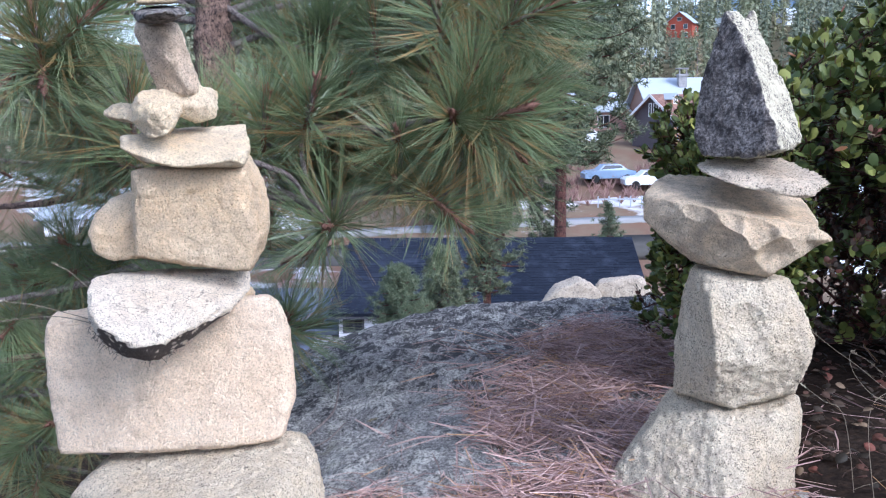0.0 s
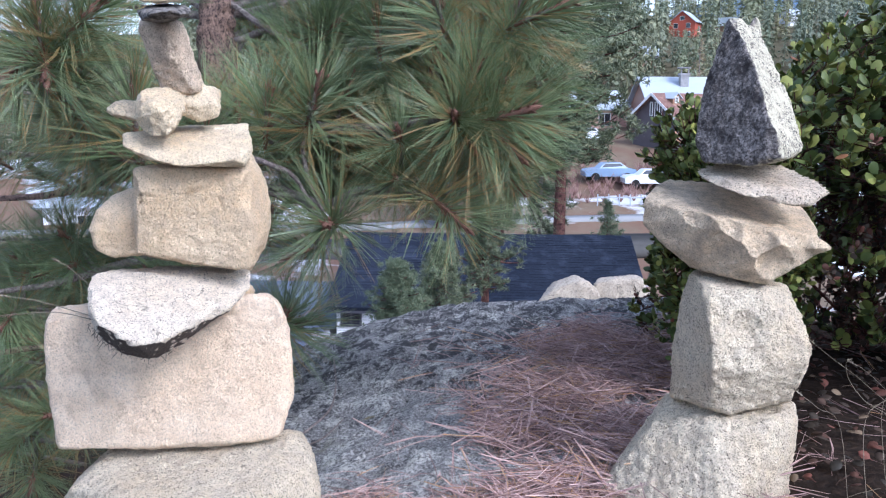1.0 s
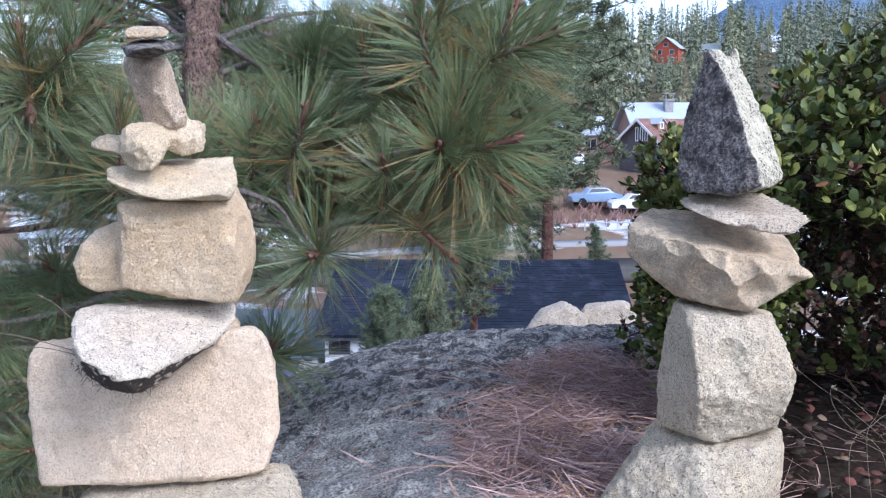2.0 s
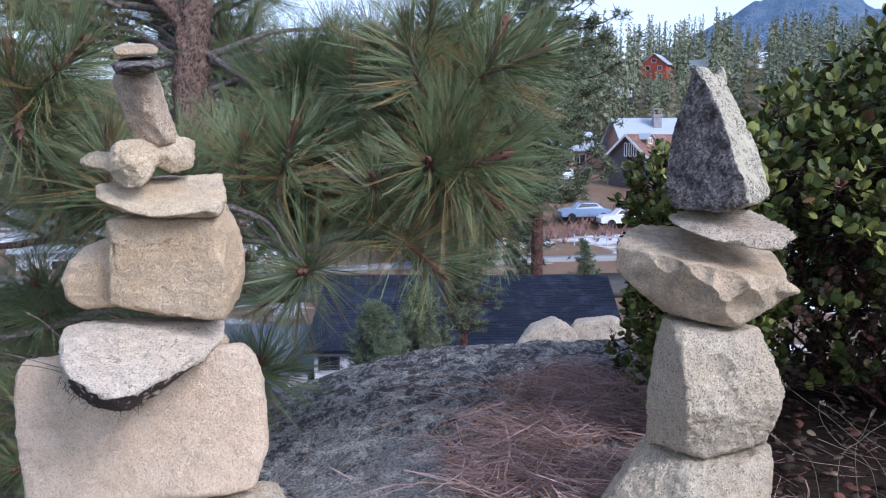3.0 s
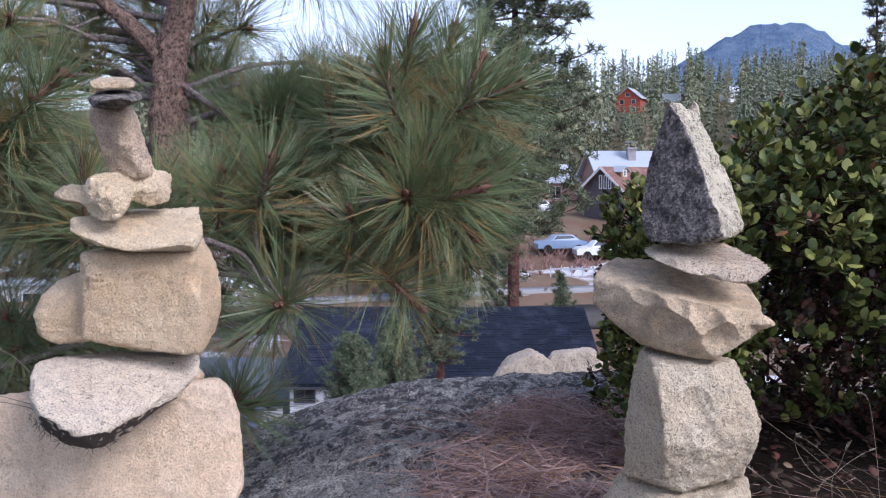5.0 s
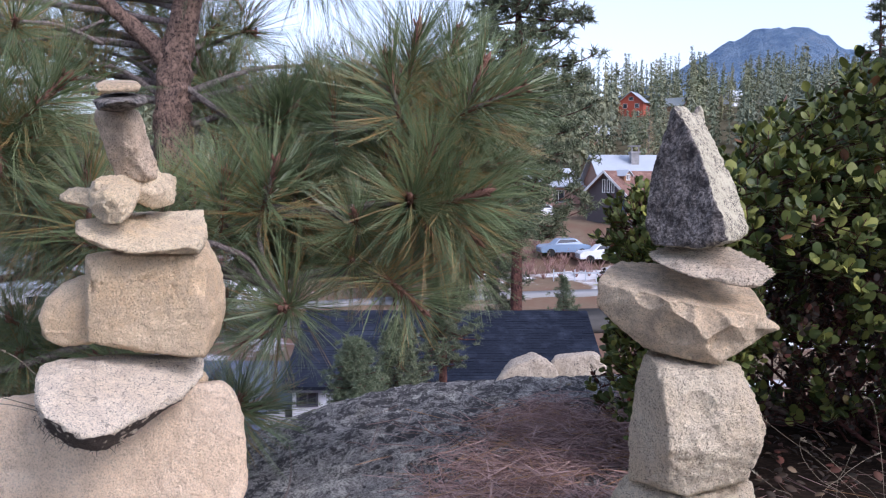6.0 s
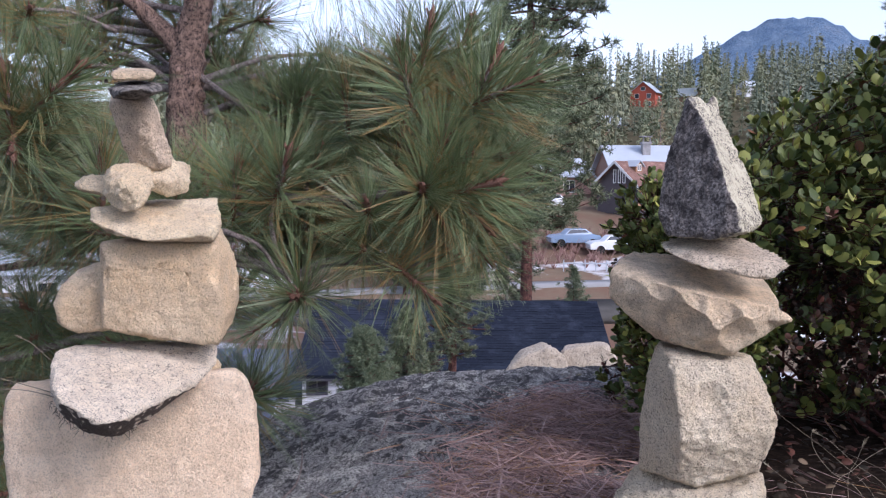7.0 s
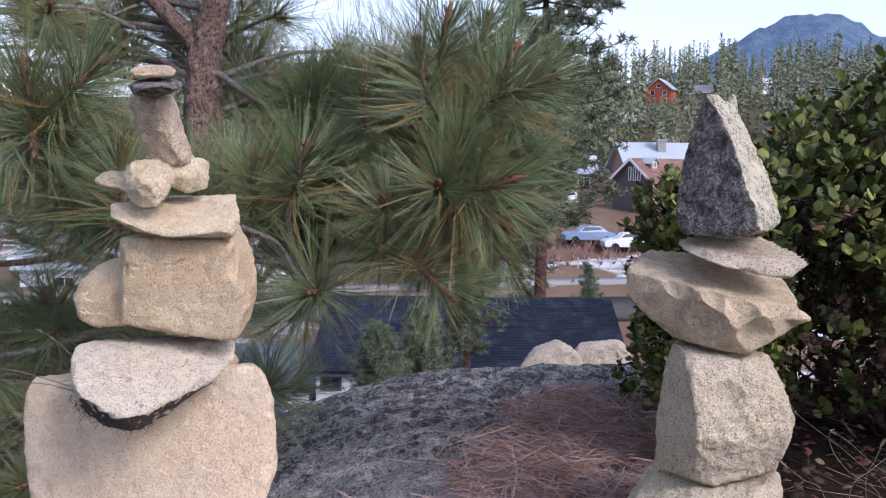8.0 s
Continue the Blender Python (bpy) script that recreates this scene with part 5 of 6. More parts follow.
def gable_house(name, label, m, length, width, height, rise, wall_mat, roof_mat, over=0.4, courses=0, trim=None, windows=(), group=""):
    """Ridge along x; the front looks along -y. windows: x, z, w, h on the front; or ('end', y, z, w, h) on the -x gable."""
    home = thing(name, label, "house", m, group)
    so = Soup()
    l, w = length / 2, width / 2
    pts = [(-l, -w, -0.9), (l, -w, -0.9), (l, w, -0.9), (-l, w, -0.9), (-l, -w, height), (l, -w, height), (l, w, height), (-l, w, height), (-l, 0, height + rise), (l, 0, height + rise)]
    so.add(pts, [(0, 1, 5, 4), (2, 3, 7, 6), (1, 2, 6, 9, 5), (3, 0, 4, 8, 7), (4, 5, 9, 8), (6, 7, 8, 9), (3, 2, 1, 0)])
    part("wall", so.mesh("wall", wall_mat), home)
    drop = over * rise / w
    up = 0.10
    for side in (-1, 1):
        so = Soup()
        e, r = Vector((0, side * (w + over), height - drop + up)), Vector((0, 0, height + rise + up))
        x0, x1 = Vector((-l - over, 0, 0)), Vector((l + over, 0, 0))
        quad = (e + x0, e + x1, r + x1, r + x0) if side < 0 else (e + x1, e + x0, r + x0, r + x1)
        slab(so, *quad, 0.12)
        roof = part("roof", so.mesh("roof", roof_mat), home)
        if courses and side < 0:
            n = (quad[1] - quad[0]).cross(quad[3] - quad[0]).normalized()
            rnd = random.Random(7)
            for i in range(courses):
                a, b = e.lerp(r, i / courses), e.lerp(r, (i + 1.12) / courses if i < courses - 1 else 1)
                so = Soup()
                x = -l - over
                while x < l + over - 0.01:
                    x2 = min(x + rnd.uniform(0.35, 0.9), l + over)
                    j = n * rnd.uniform(-0.008, 0.012)
                    slab(so, a + Vector((x, 0, 0)) + n * 0.016 + j, a + Vector((x2 - 0.012, 0, 0)) + n * 0.016 + j, b + Vector((x2 - 0.012, 0, 0)) + n * 0.012, b + Vector((x, 0, 0)) + n * 0.012, 0.010)
                    x = x2
                part("shingle_course", so.mesh("shingle_course", roof_mat), roof)
    if trim:
        for side in (-1, 1):
            so = Soup()
            e, r = Vector((-l - over - 0.04, side * (w + over), height - drop + up)), Vector((-l - over - 0.04, 0, height + rise + up))
            so.add([e + Vector((0, 0, 0.05)), r + Vector((0, 0, 0.05)), r - Vector((0, 0, 0.22)), e - Vector((0, 0, 0.22)), e + Vector((0.05, 0, 0.05)), r + Vector((0.05, 0, 0.05)), r + Vector((0.05, 0, -0.22)), e + Vector((0.05, 0, -0.22))],
                   [(0, 1, 2, 3), (7, 6, 5, 4), (0, 4, 5, 1), (1, 5, 6, 2), (2, 6, 7, 3), (3, 7, 4, 0)])
            part("bargeboard", so.mesh("bargeboard", trim), home, "pale bargeboard")
    for win in windows:
        if win[0] == 'end':
            window(home, -l, win[2], win[3], win[4], win[1], -90, win[5] if len(win) > 5 else None, bars=0)
        else:
            window(home, win[0], win[1], win[2], win[3], -w, 0, win[4] if len(win) > 4 else None)
    return home


def blue_roofed_house():
    home = gable_house("house", "white house with a long blue-grey shingle roof below the outcrop", pose(0.0, 33.2, -8.52), 10.2, 9.6, 2.55, 1.68, WHITE_WALL, SHINGLE, 0.3, 30, None,
                       [(-4.60, 2.17, 0.58, 0.55, TRIM_DARK), (-1.6, 1.9, 0.9, 0.7, TRIM_DARK)])
    so = Soup()
    so.box((-5.4, -5.06, 2.34), (5.4, -5.02, 2.5))
    part("gutter", so.mesh("gutter", TRIM_DARK), home, "dark eaves gutter")


blue_roofed_house()
gable_house("shed", "small white shed with a pale roof beside the house", pose(-7.0, 26.5, -8.9), 2.6, 3.0, 2.1, 0.6, WHITE_WALL, SLATE_ROOF, 0.2)


gable_house("garage", "low grey-roofed garage beside the white house", pose(-7.6, 31.0, -8.8), 4.4, 4.6, 2.1, 0.9, WHITE_WALL, SLATE_ROOF, 0.25, 0, None, [(0.6, 1.4, 0.7, 0.6, TRIM_DARK)])


def chalet():
    home = gable_house("chalet", "dark timber chalet with a brown shingle roof and a dormer", pose(18.5, 82.6, -2.6, 0, 0, 38), 10.0, 4.8, 2.4, 1.9, DARK_WALL, SHINGLE_BROWN, 0.45, 14, TRIM,
                       [('end', -0.8, 2.9, 0.2, 0.9), ('end', -0.25, 3.0, 0.2, 1.1), ('end', 0.3, 3.0, 0.2, 1.1), ('end', -1.5, 1.1, 0.9, 1.7, TRIM_BLUE), (-4.0, 1.2, 1.0, 1.5, TRIM_BLUE), (-1.5, 1.2, 1.2, 1.3, TRIM_BLUE)])
    so = Soup()
    so.box((-4.95, -2.445, 0.0), (4.95, -2.405, 2.2))
    part("siding", so.mesh("siding", ORANGE_WALL), home, "ochre boarded front")
    so = Soup()
    y0, y1 = -1.3, 0.1
    so.add([(x, y, z) for y in (y0, y1) for x, z in ((-4.05, 3.3), (-3.15, 3.3), (-3.15, 4.05), (-3.6, 4.4), (-4.05, 4.05))],
           [(0, 1, 2, 3, 4), (9, 8, 7, 6, 5), (1, 6, 7, 2), (0, 4, 9, 5), (2, 7, 8, 3), (4, 3, 8, 9), (0, 5, 6, 1)])
    dormer = part("dormer", so.mesh("dormer", ORANGE_WALL), home, "orange boarded dormer")
    window(dormer, -3.6, 3.8, 0.35, 0.45, y0 - 0.01)
    for a, b in (((-4.25, 3.92), (-3.6, 4.47)), ((-3.6, 4.47), (-2.95, 3.92))):
        so = Soup()
        slab(so, (a[0], y0 - 0.2, a[1]), (b[0], y0 - 0.2, b[1]), (b[0], y1, b[1]), (a[0], y1, a[1]), 0.06)
        part("dormer_roof", so.mesh("dormer_roof", METAL_ROOF), dormer)


chalet()


def metal_barn():
    home = gable_house("building", "long building with a pale snow-dusted metal roof", pose(21.4, 92.0, -3.0, 0, 0, 3), 12.0, 9.0, 4.0, 2.5, TIMBER_WALL, METAL_ROOF, 0.5, 0, None, [(-4, 2.2, 1.2, 1.2), (-1, 2.2, 1.2, 1.2)])
    so = Soup()
    so.box((-2.5, -1.9, 4.6), (-1.7, -1.0, 6.7))
    so.box((-2.6, -2.0, 6.7), (-1.6, -0.9, 6.9))
    so.box((-2.5, -1.85, 6.9), (-2.4, -1.75, 7.4))
    so.box((-1.8, -1.85, 6.9), (-1.7, -1.75, 7.4))
    so.box((-2.65, -2.05, 7.4), (-1.55, -0.85, 7.5))
    part("chimney", so.mesh("chimney", STONEWORK), home, "grey stone chimney with a capped flue")


metal_barn()
gable_house("house", "red timber house with a pale roof on the wooded hillside", pose(53.6, 251, 19.0, 0, 0, 62), 7.0, 7.0, 4.4, 2.8, RED_WALL, METAL_ROOF, 0.6, 0, None, [('end', -1.7, 3.2, 1.1, 1.2), ('end', 1.7, 3.2, 1.1, 1.2), ('end', 0, 5.2, 1.2, 0.9), ('end', -1.7, 1.0, 1.1, 1.2), (0.5, 2.6, 1.4, 1.2)])
gable_house("house", "orange timber house with grey-green roof on a wooded hill", pose(70.5, 271, 20.4, 0, 0, -35), 7.0, 7.0, 3.8, 2.4, ORANGE_WALL, GREEN_ROOF, 0.6, 0, None, [(-2.4, 2.2, 1.4, 1.2), (1.6, 2.2, 1.4, 1.2)])
gable_house("house", "small white house half hidden among hillside trees", pose(96, 290, 25.0, 0, 0, 15), 7.0, 6.0, 4.0, 1.8, WHITE_WALL, METAL_ROOF, 0.5, 0, None, [(-1.4, 2.2, 1.2, 1.2), (1.4, 2.2, 1.2, 1.2)])
gable_house("house", "brown timber cabin with a pale roof between pines", pose(28.6, 170, 7.4, 0, 0, 20), 5.0, 5.0, 2.6, 1.6, TIMBER_WALL, METAL_ROOF, 0.5, 0, None, [(-1.2, 1.6, 0.9, 1.0), (1.2, 1.6, 0.9, 1.0)])
gable_house("house", "low stucco house with a pale roof across the valley", pose(9.5, 98, -2.4, 0, 0, 12), 9.0, 7.0, 2.8, 1.8, PINK_WALL, METAL_ROOF, 0.5, 0, None, [(-2, 1.6, 1.2, 1.2), (2, 1.6, 1.2, 1.2)])
gable_house("house", "white house with a snowy roof down in the valley", pose(-26, 64, -9.4, 0, 0, 8), 12.0, 8.0, 3.0, 2.2, WHITE_WALL, METAL_ROOF, 0.5, 0, None, [(-3, 1.6, 1.2, 1.2), (2, 1.6, 1.2, 1.2)])


def strip(name, label, mat, pts, width, lift, thick=0.3):
    """A road or bank that follows the land between two edges."""
    so = Soup()
    path = along([(x, y, 0) for x, y in pts], 8)
    out = []
    for i, p in enumerate(path):
        way = (path[min(i + 1, len(path) - 1)] - path[max(i - 1, 0)]).normalized()
        side = Vector((-way.y, way.x, 0)) * width / 2
        for q in (p - side, p + side):
            z = float(land_z(np.float64(q.x), np.float64(q.y)))
            out += [Vector((q.x, q.y, z + lift)), Vector((q.x, q.y, z + lift - thick))]
    faces = []
    for i in range(len(path) - 1):
        a = i * 4
        faces += [(a, a + 4, a + 6, a + 2), (a + 1, a + 3, a + 7, a + 5), (a, a + 1, a + 5, a + 4), (a + 2, a + 6, a + 7, a + 3)]
    so.add(out, faces)
    tagged(new(name, so.mesh(name, mat, smooth=True)), label, name, kind="structure")


strip("road", "pale valley road edged with snow", ROAD, [(-60, 47), (-20, 52), (0, 55), (20, 56), (60, 50)], 4.5, 0.28, 0.5)
strip("snow_bank", "low bank of old snow along the road", SNOW, [(-60, 53), (-20, 58), (0, 61), (20, 62), (60, 57)], 0.9, 0.32, 0.5)


def wall_run():
    fence = thing("fence", "white post-and-rail fence beside the valley road", "fence")
    for i in range(8):
        x = 8.0 + i * 0.8
        z = float(land_z(np.float64(x), np.float64(65.0)))
        so = Soup()
        so.box((x, 64.9, z - 0.4), (x + 0.07, 64.97, z + 0.95))
        part("post", so.mesh("post", METAL_ROOF), fence)
    so = Soup()
    so.box((8.0, 64.94, -6.10), (13.7, 64.98, -5.99))
    part("rail", so.mesh("rail", METAL_ROOF), fence)


wall_run()


def dry_brush():
    """Leafless red-brown brush on the bank beyond the road."""
    rnd = random.Random(41)
    so = Soup()
    for _ in range(420):
        x, y = rnd.uniform(-24, 16), rnd.uniform(65.5, 74)
        z = float(land_z(np.float64(x), np.float64(y)))
        for _ in range(16):
            a, up = rnd.uniform(0, 6.28), rnd.uniform(0.4, 1.1)
            tip = Vector((x + math.cos(a) * up * 0.6, y + math.sin(a) * up * 0.6, z + up))
            so.add([Vector((x - 0.03, y, z)), Vector((x + 0.03, y, z)), tip, Vector((x, y + 0.03, z))], [(0, 1, 2), (1, 3, 2)])
    tagged(new("dry_brush", so.mesh("dry_brush", BRUSH)), "leafless red-brown brush on a bank beyond the road", "brush", kind="stuff")


dry_brush()


def parked_car(x, y, turn, mat, label):
    z = float(land_z(np.float64(x), np.float64(y)))
    car = thing("car", label, "car", pose(x, y, z + 0.05, 0, 0, turn), "cars parked in the valley")
    prof = [(-2.1, 0.35), (-2.15, 0.75), (-1.9, 0.92), (-1.0, 1.0), (-0.55, 1.42), (0.75, 1.45), (1.35, 1.02), (1.95, 0.92), (2.15, 0.6), (2.1, 0.35)]
    so = Soup()
    n = len(prof)
    pts = [(px, sy * (0.85 if pz < 1.1 else 0.68), pz) for sy in (-1, 1) for px, pz in prof]
    so.add(pts, [tuple(range(n)), tuple(reversed(range(n, 2 * n)))] + [(i, i + n, (i + 1) % n + n, (i + 1) % n) for i in range(n)])
    part("body", so.mesh("body", mat), car)
    so = Soup()
    so.add([(-0.85, -0.83, 1.05), (1.15, -0.83, 1.05), (0.7, -0.72, 1.38), (-0.5, -0.72, 1.38), (-0.85, -0.78, 1.05), (1.15, -0.78, 1.05), (0.7, -0.66, 1.38), (-0.5, -0.66, 1.38)],
           [(0, 1, 2, 3), (7, 6, 5, 4), (0, 4, 5, 1), (1, 5, 6, 2), (2, 6, 7, 3), (3, 7, 4, 0)])
    part("window", so.mesh("window", PANE), car)
    for wx in (-1.3, 1.3):
        for wy in (-0.82, 0.82):
            so = Soup()
            so.tube([(wx, wy - 0.1, 0.33), (wx, wy + 0.1, 0.33)], [0.33, 0.33], 14)
            part("wheel", so.mesh("wheel", TYRE), car)


parked_car(9.6, 71.0, 8, CAR_BLUE, "blue car parked by the valley road")
parked_car(12.6, 69.5, 5, CAR_WHITE, "white car parked by the valley road")
parked_car(8.6, 80.0, 0, CAR_WHITE, "white car parked below the chalet")


# ---- trees in the valley ----
def clump(so, c, r, blades, rnd, k=0, fat=0.06):
    """A tuft of stiff blades round a branch end."""
    for _ in range(blades):
        d = Vector((rnd.gauss(0, 1), rnd.gauss(0, 1), rnd.gauss(0.25, 0.8))).normalized()
        tip = c + d * r * rnd.uniform(0.6, 1.1)
        u = d.cross(Vector((rnd.gauss(0, 1), rnd.gauss(0, 1), rnd.gauss(0, 1)))).normalized() * r * fat
        b = c + d * r * 0.1
        v = d.cross(u).normalized() * r * 0.03
        so.add([b + u, b - u, tip, b + v], [(0, 1, 2), (1, 3, 2)], k)


def valley_pine(name, label, x, y, base, top, crown_low, reach, r, seed, mat, bark_mat, limbs=46, blades=26, tuft=0.34, gap=0.25, group="", dense=1.0):
    """A tall pine: bare trunk below, limbs with uneven clumps of needles above."""
    rnd = random.Random(seed)
    tree = thing(name, label, "tree", pose(x, y, base), group)
    h = top - base
    lean = [Vector((rnd.gauss(0, 0.04) * t * h * 0.2, 0, t * h)) for t in (0, 0.25, 0.5, 0.75, 1.0)]
    part("trunk", wooden("trunk", lean, r, r * 0.2, bark_mat, 14, 0.08, 6), tree, "bare lower trunk")
    crown = Soup()
    for i in range(limbs):
        t = (i + rnd.random()) / limbs
        z = crown_low - base + (h - crown_low + base) * t
        a = i * 2.4 + rnd.uniform(-0.5, 0.5)
        ln = reach * (1 - t) ** 0.55 * rnd.uniform(0.45, 1.1) * (0.4 + 0.6 * min(1, t * 4))
        p0 = Vector((0, 0, z))
        p2 = p0 + Vector((math.cos(a) * ln, math.sin(a) * ln, ln * rnd.uniform(-0.25, 0.3)))
        p1 = p0.lerp(p2, 0.5) + Vector((0, 0, -0.08 * ln))
        path = along([p0, p1, p2], 4)
        wood = Soup()
        wood.tube(path, [max(0.012, r * 0.22 * (1 - 0.8 * k / len(path))) for k in range(len(path))], 5)
        part("limb", wood.mesh("limb", bark_mat, smooth=True), tree)
        for k in range(int((5 + ln * 5) * dense)):
            s = rnd.uniform(0.35, 1.05)
            c = p0.lerp(p2, s) + Vector((rnd.gauss(0, 0.16), rnd.gauss(0, 0.16), rnd.gauss(0.05, 0.14))) * (0.5 + ln * 0.4)
            if rnd.random() > gap:
                clump(crown, c, tuft * rnd.uniform(0.6, 1.1), blades, rnd)
    part("crown", crown.mesh("crown", mat), tree, "open crown of clumped needles")




def tall_pine():
    """A ponderosa behind the house: bare red trunk, then upswept limbs that end in rounded clumps."""
    rnd = random.Random(5)
    tree = thing("pine_tree", "tall pine with a straight red-brown trunk behind the house", "tree", pose(2.9, 36.0, -9.0))
    part("trunk", wooden("trunk", [(0, 0, 0), (0.02, 0, 6), (0.05, 0, 12), (0.0, 0, 18), (0.05, 0, 25)], 0.285, 0.06, BARK_RED, 16, 0.06, 6), tree, "bare red-brown lower trunk")
    crown = Soup()
    for i in range(130):
        t = (i + rnd.random()) / 130
        z = 7.5 + 16.9 * t
        a = i * 2.4 + rnd.uniform(-0.4, 0.4)
        ln = (3.9 - 2.6 * t ** 1.6) * rnd.uniform(0.55, 1.05) * (0.55 if t < 0.06 else 1.0)
        p0 = Vector((0.03, 0, z))
        p1 = p0 + Vector((math.cos(a) * ln * 0.55, math.sin(a) * ln * 0.55, -0.10 * ln))
        p2 = p0 + Vector((math.cos(a) * ln, math.sin(a) * ln, ln * rnd.uniform(-0.18, 0.22)))
        path = along([p0, p1, p2], 4)
        wood = Soup()
        wood.tube(path, [max(0.012, 0.055 * (1 - 0.8 * k / len(path))) for k in range(len(path))], 5)
        part("limb", wood.mesh("limb", BARK_RED, smooth=True), tree)
        for k in range(int(3 + ln * 3.4)):
            f = rnd.uniform(0.30, 1.04)
            c = path[min(len(path) - 1, int(f * (len(path) - 1)))] + Vector((rnd.gauss(0, 0.22), rnd.gauss(0, 0.22), abs(rnd.gauss(0.08, 0.18))))
            for _ in range(rnd.randint(2, 4)):
                clump(crown, c + Vector((rnd.gauss(0, 0.16), rnd.gauss(0, 0.16), rnd.gauss(0, 0.11))), rnd.uniform(0.26, 0.42), 20, rnd, fat=0.075)
    part("crown", crown.mesh("crown", PINE_FAR), tree, "open crown of clumped grey-green needles")


tall_pine()
valley_pine("pine_tree", "slender grey-trunked pine behind the house", 2.25, 37.5, -9.0, 3.0, -5.4, 1.7, 0.13, 6, PINE_FAR, TWIG, 60, 24, 0.34, dense=1.6)
for at_x, at_y, high in ((-3.6, 60.0, -1.8), (-1.2, 66.0, -0.6), (0.9, 58.0, -1.2)):
    valley_pine("pine_tree", "dark green pine beside the valley road", at_x, at_y, -9.0, high, -7.4, 2.0, 0.14, int(at_y), PINE_FAR, BARK_RED, 60, 24, 0.42, 0.1, "pines by the road", 1.2)
valley_pine("pine_tree", "small dense young pine in front of the house", -2.12, 20.0, -5.7, -2.95, -4.9, 0.95, 0.06, 7, PINE_YOUNG, BARK_RED, 90, 26, 0.15, 0.05, dense=2.2)
valley_pine("pine_tree", "dark small pine beside the house", -1.3, 23.0, -6.9, -3.0, -5.6, 1.3, 0.07, 8, PINE_FAR, BARK_RED, 90, 26, 0.17, 0.05, dense=1.8)
valley_pine("pine_tree", "small pine with a red-brown trunk beside the house", -0.12, 25.0, -7.9, -1.9, -4.6, 1.25, 0.2, 9, PINE_FAR, BARK_RED, 60, 26, 0.2, dense=1.6)
valley_pine("pine_tree", "dark pine at the foot of the slope", 29.5, 60.0, -7.0, 14.0, -2.0, 3.0, 0.25, 11, PINE_FAR, BARK_RED, 70, 26, 0.5, 0.1)
valley_pine("pine_tree", "little bushy pine by the road", 6.1, 45.0, -9.2, -4.2, -8.4, 1.1, 0.08, 12, PINE_YOUNG, BARK_RED, 50, 26, 0.3, 0.1)
valley_pine("bare_tree", "bare yellowish tree beside the chalet", 25.0, 108.0, -0.7, 8.4, 1.0, 1.0, 0.10, 13, ASPEN, TWIG, 34, 9, 0.42, 0.3)


def conifer_shape(seed):
    """A ragged far conifer of unit height: limbs at uneven heights, each clothed in small drooping sprays."""
    rnd = random.Random(seed)
    so = Soup()
    so.tube([(0, 0, 0), (0, 0, 0.96)], [0.016, 0.003], 4)
    full, blunt, bare = rnd.uniform(0.14, 0.22), rnd.uniform(0.5, 0.9), rnd.uniform(0.04, 0.18)
    lean = rnd.uniform(-0.03, 0.03)
    for i in range(38):
        t = ((i + rnd.random()) / 38) ** 0.92
        z = bare + (1 - bare) * t
        a = i * 2.4 + rnd.uniform(-0.8, 0.8)
        reach = (full * (1 - t) ** blunt * min(1.0, 0.55 + 3 * t) + 0.010) * rnd.uniform(0.55, 1.15)
        d = Vector((math.cos(a), math.sin(a), rnd.uniform(-0.45, 0.05)))
        for k in range(6):
            c = d * reach * (0.1 + 0.16 * k) + Vector((lean * z, 0, z)) + Vector((rnd.gauss(0, 0.010), rnd.gauss(0, 0.010), rnd.gauss(0, 0.010)))
            w = (d * 0.8 + Vector((rnd.gauss(0, 0.4), rnd.gauss(0, 0.4), rnd.gauss(-0.55, 0.35)))).normalized()
            u = (w.cross(Vector((0, 0, 1))) + Vector((0, 0, rnd.gauss(0, 0.5)))).normalized()
            r = rnd.uniform(0.022, 0.040) * (1.15 - 0.7 * t)
            so.add([c - w * r * 0.8, c + u * r * 0.6, c + w * r * 1.3, c - u * r * 0.6], [(0, 1, 2), (0, 2, 3)])
    return [np.array([tuple(p) for p in so.v]), so.f]


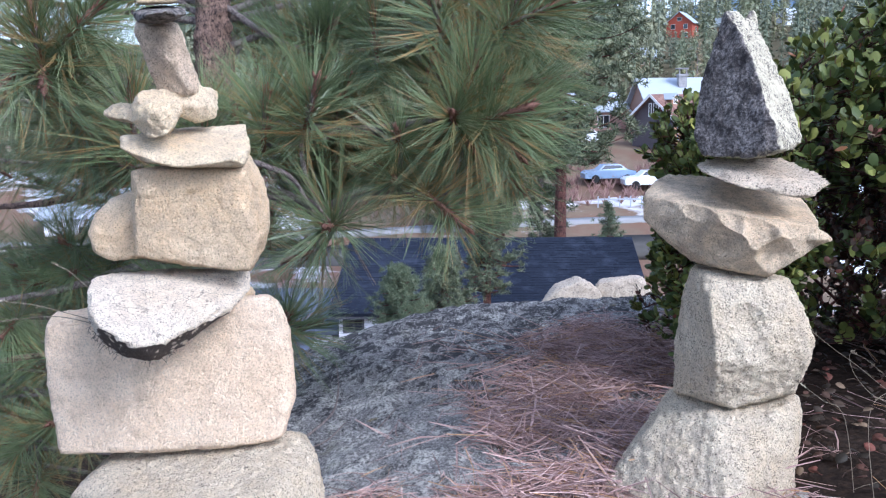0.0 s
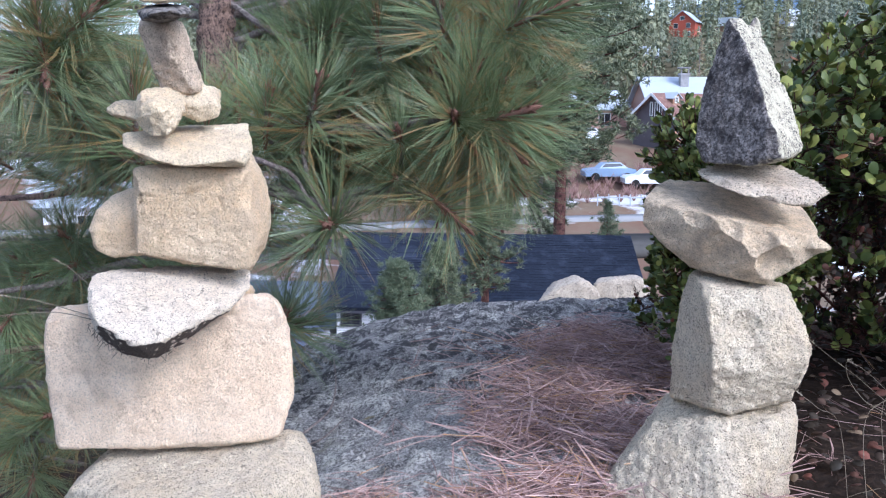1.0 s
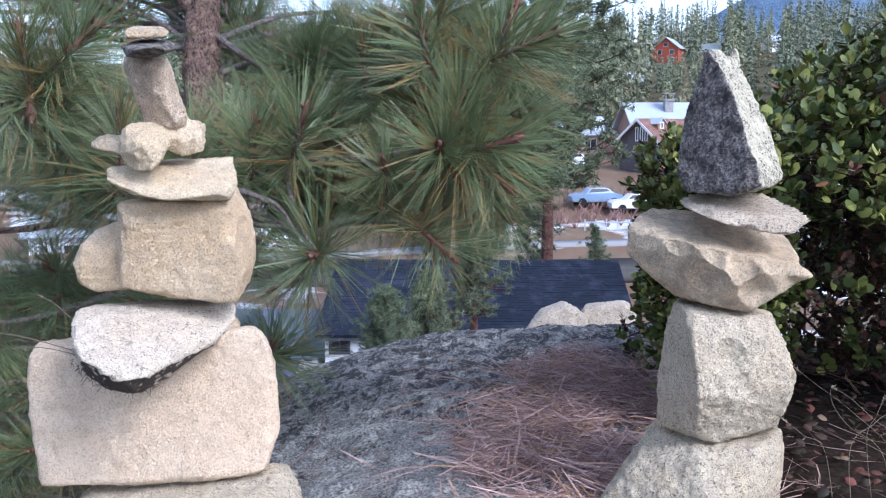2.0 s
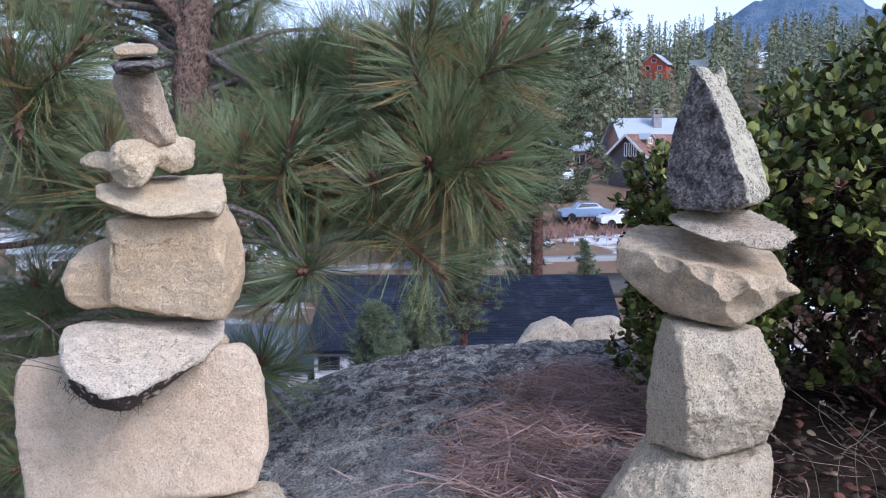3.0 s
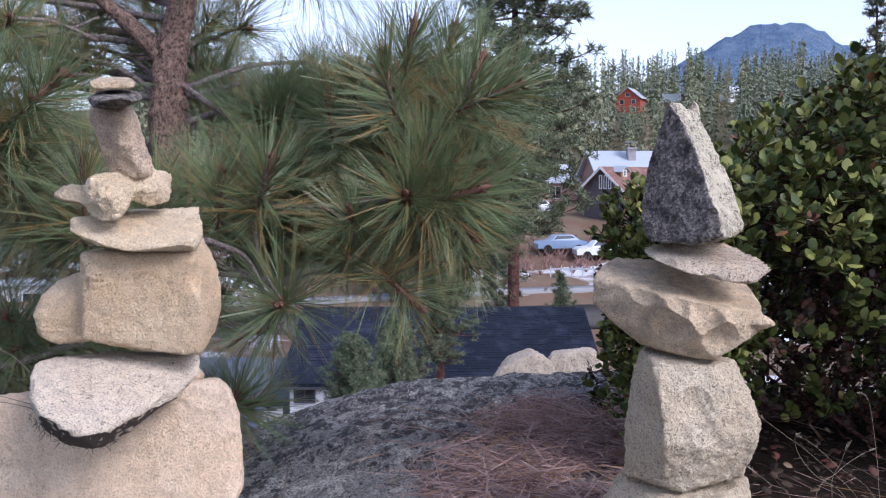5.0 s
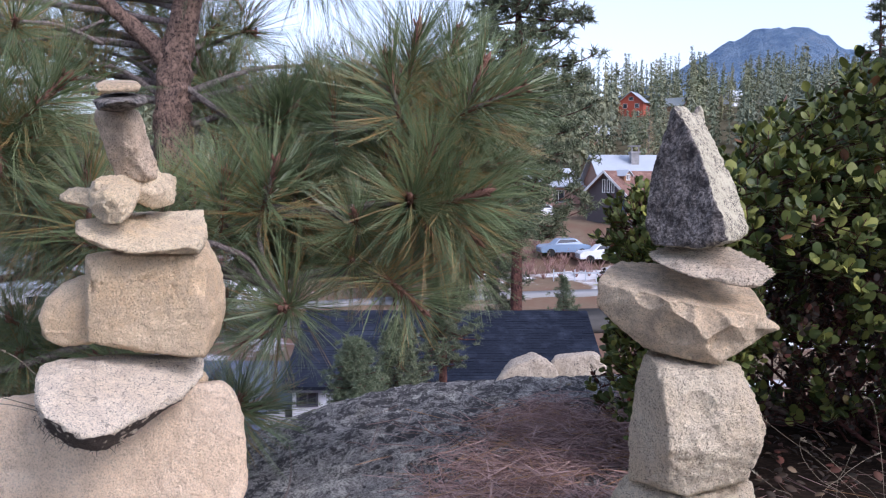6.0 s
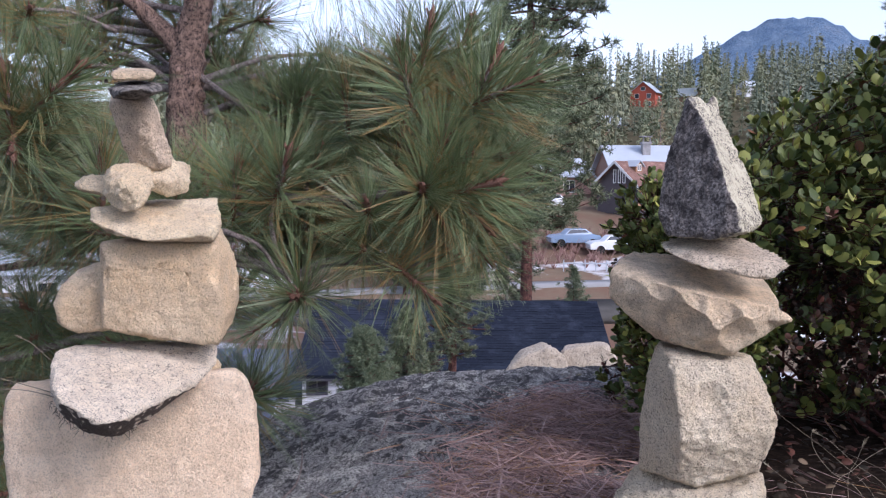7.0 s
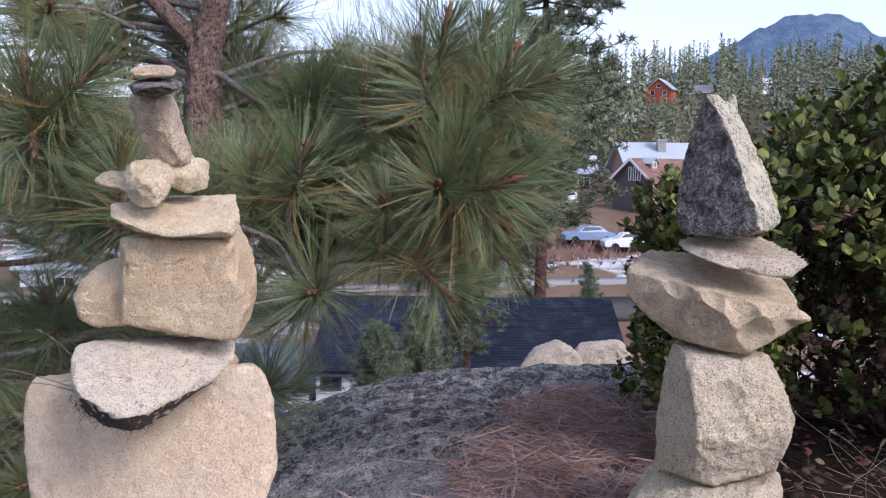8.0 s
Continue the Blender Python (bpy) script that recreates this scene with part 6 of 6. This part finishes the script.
def far_woods():
    """The wooded hillside across the valley."""
    shapes = [conifer_shape(50 + i) for i in range(9)]
    rnd = random.Random(77)
    so = Soup()
    homes = [(53.6, 251, 4.4), (70.5, 271, 3.8), (96, 290, 1.5), (19, 92, 4.4), (19, 82, 4.4)]
    made = 0
    while made < 1150:
        y = rnd.uniform(118, 460)
        x = rnd.uniform(-0.36 * y - 5, 0.55 * y + 5)
        h = rnd.triangular(7, 25, 13) * (0.75 if y < 200 else 1.0)
        z = float(land_z(np.float64(x), np.float64(y)))
        h = min(h, y * (0.144 + 0.03 * noise.noise(Vector((x / y * 14, 0, 3)))) * rnd.uniform(0.9, 1.06) + 0.75 - z)
        if h < 5:
            continue
        clear = False
        for hx, hy, room in homes:
            if y < hy + 5 and abs(x - hx * y / hy) < room * y / hy and y > hy * 0.45:
                top = (z + h - 0.75) / y
                seen = (float(land_z(np.float64(hx), np.float64(hy))) + 2.2 - 0.75) / hy
                if top > seen:
                    h = seen * y + 0.75 - z
                    clear = clear or h < 3.5
        if clear:
            continue
        v, f = shapes[rnd.randrange(9)]
        a, wd = rnd.uniform(0, 6.28), rnd.uniform(0.8, 1.3)
        ca, sa = math.cos(a) * wd, math.sin(a) * wd
        p = np.stack([(v[:, 0] * ca - v[:, 1] * sa) * h + x, (v[:, 0] * sa + v[:, 1] * ca) * h + y, v[:, 2] * h + z - 0.3], axis=1)
        so.add([tuple(q) for q in p], f)
        made += 1
    tagged(new("far_woods", so.mesh("far_woods", CONIFER)), "mixed conifers covering the hillside across the valley", "woods", kind="stuff")


far_woods()


def mountain():
    """A wooded mountain far behind the hillside, its haze put into the colour."""
    so = Soup()
    nx, ny = 150, 40
    pts = []
    for j in range(ny):
        for i in range(nx):
            x, y = -2600 + 5200 * i / (nx - 1), 2500 + 1600 * j / (ny - 1)
            peak = 500 * math.exp(-((x - 1225) / 860) ** 2) + 84 * math.exp(-((x - 1180) / 190) ** 2) + 250 * math.exp(-((x + 700) / 700) ** 2) + 60 * math.exp(-((x - 600) / 350) ** 2)
            k = math.exp(-((y - 3100) / 380) ** 2)
            pts.append((x, y, (peak + 45 * rough(x, y, 0, 0.004) + 16 * rough(x, y, 0, 0.03)) * k - 40))
    so.add(pts, [(j * nx + i, j * nx + i + 1, j * nx + i + nx + 1, j * nx + i + nx) for j in range(ny - 1) for i in range(nx - 1)])
    tagged(new("mountain", so.mesh("mountain", MOUNTAIN, smooth=True)), "wooded mountain on the skyline, coloured with blue distance haze", "mountain", kind="structure")


mountain()
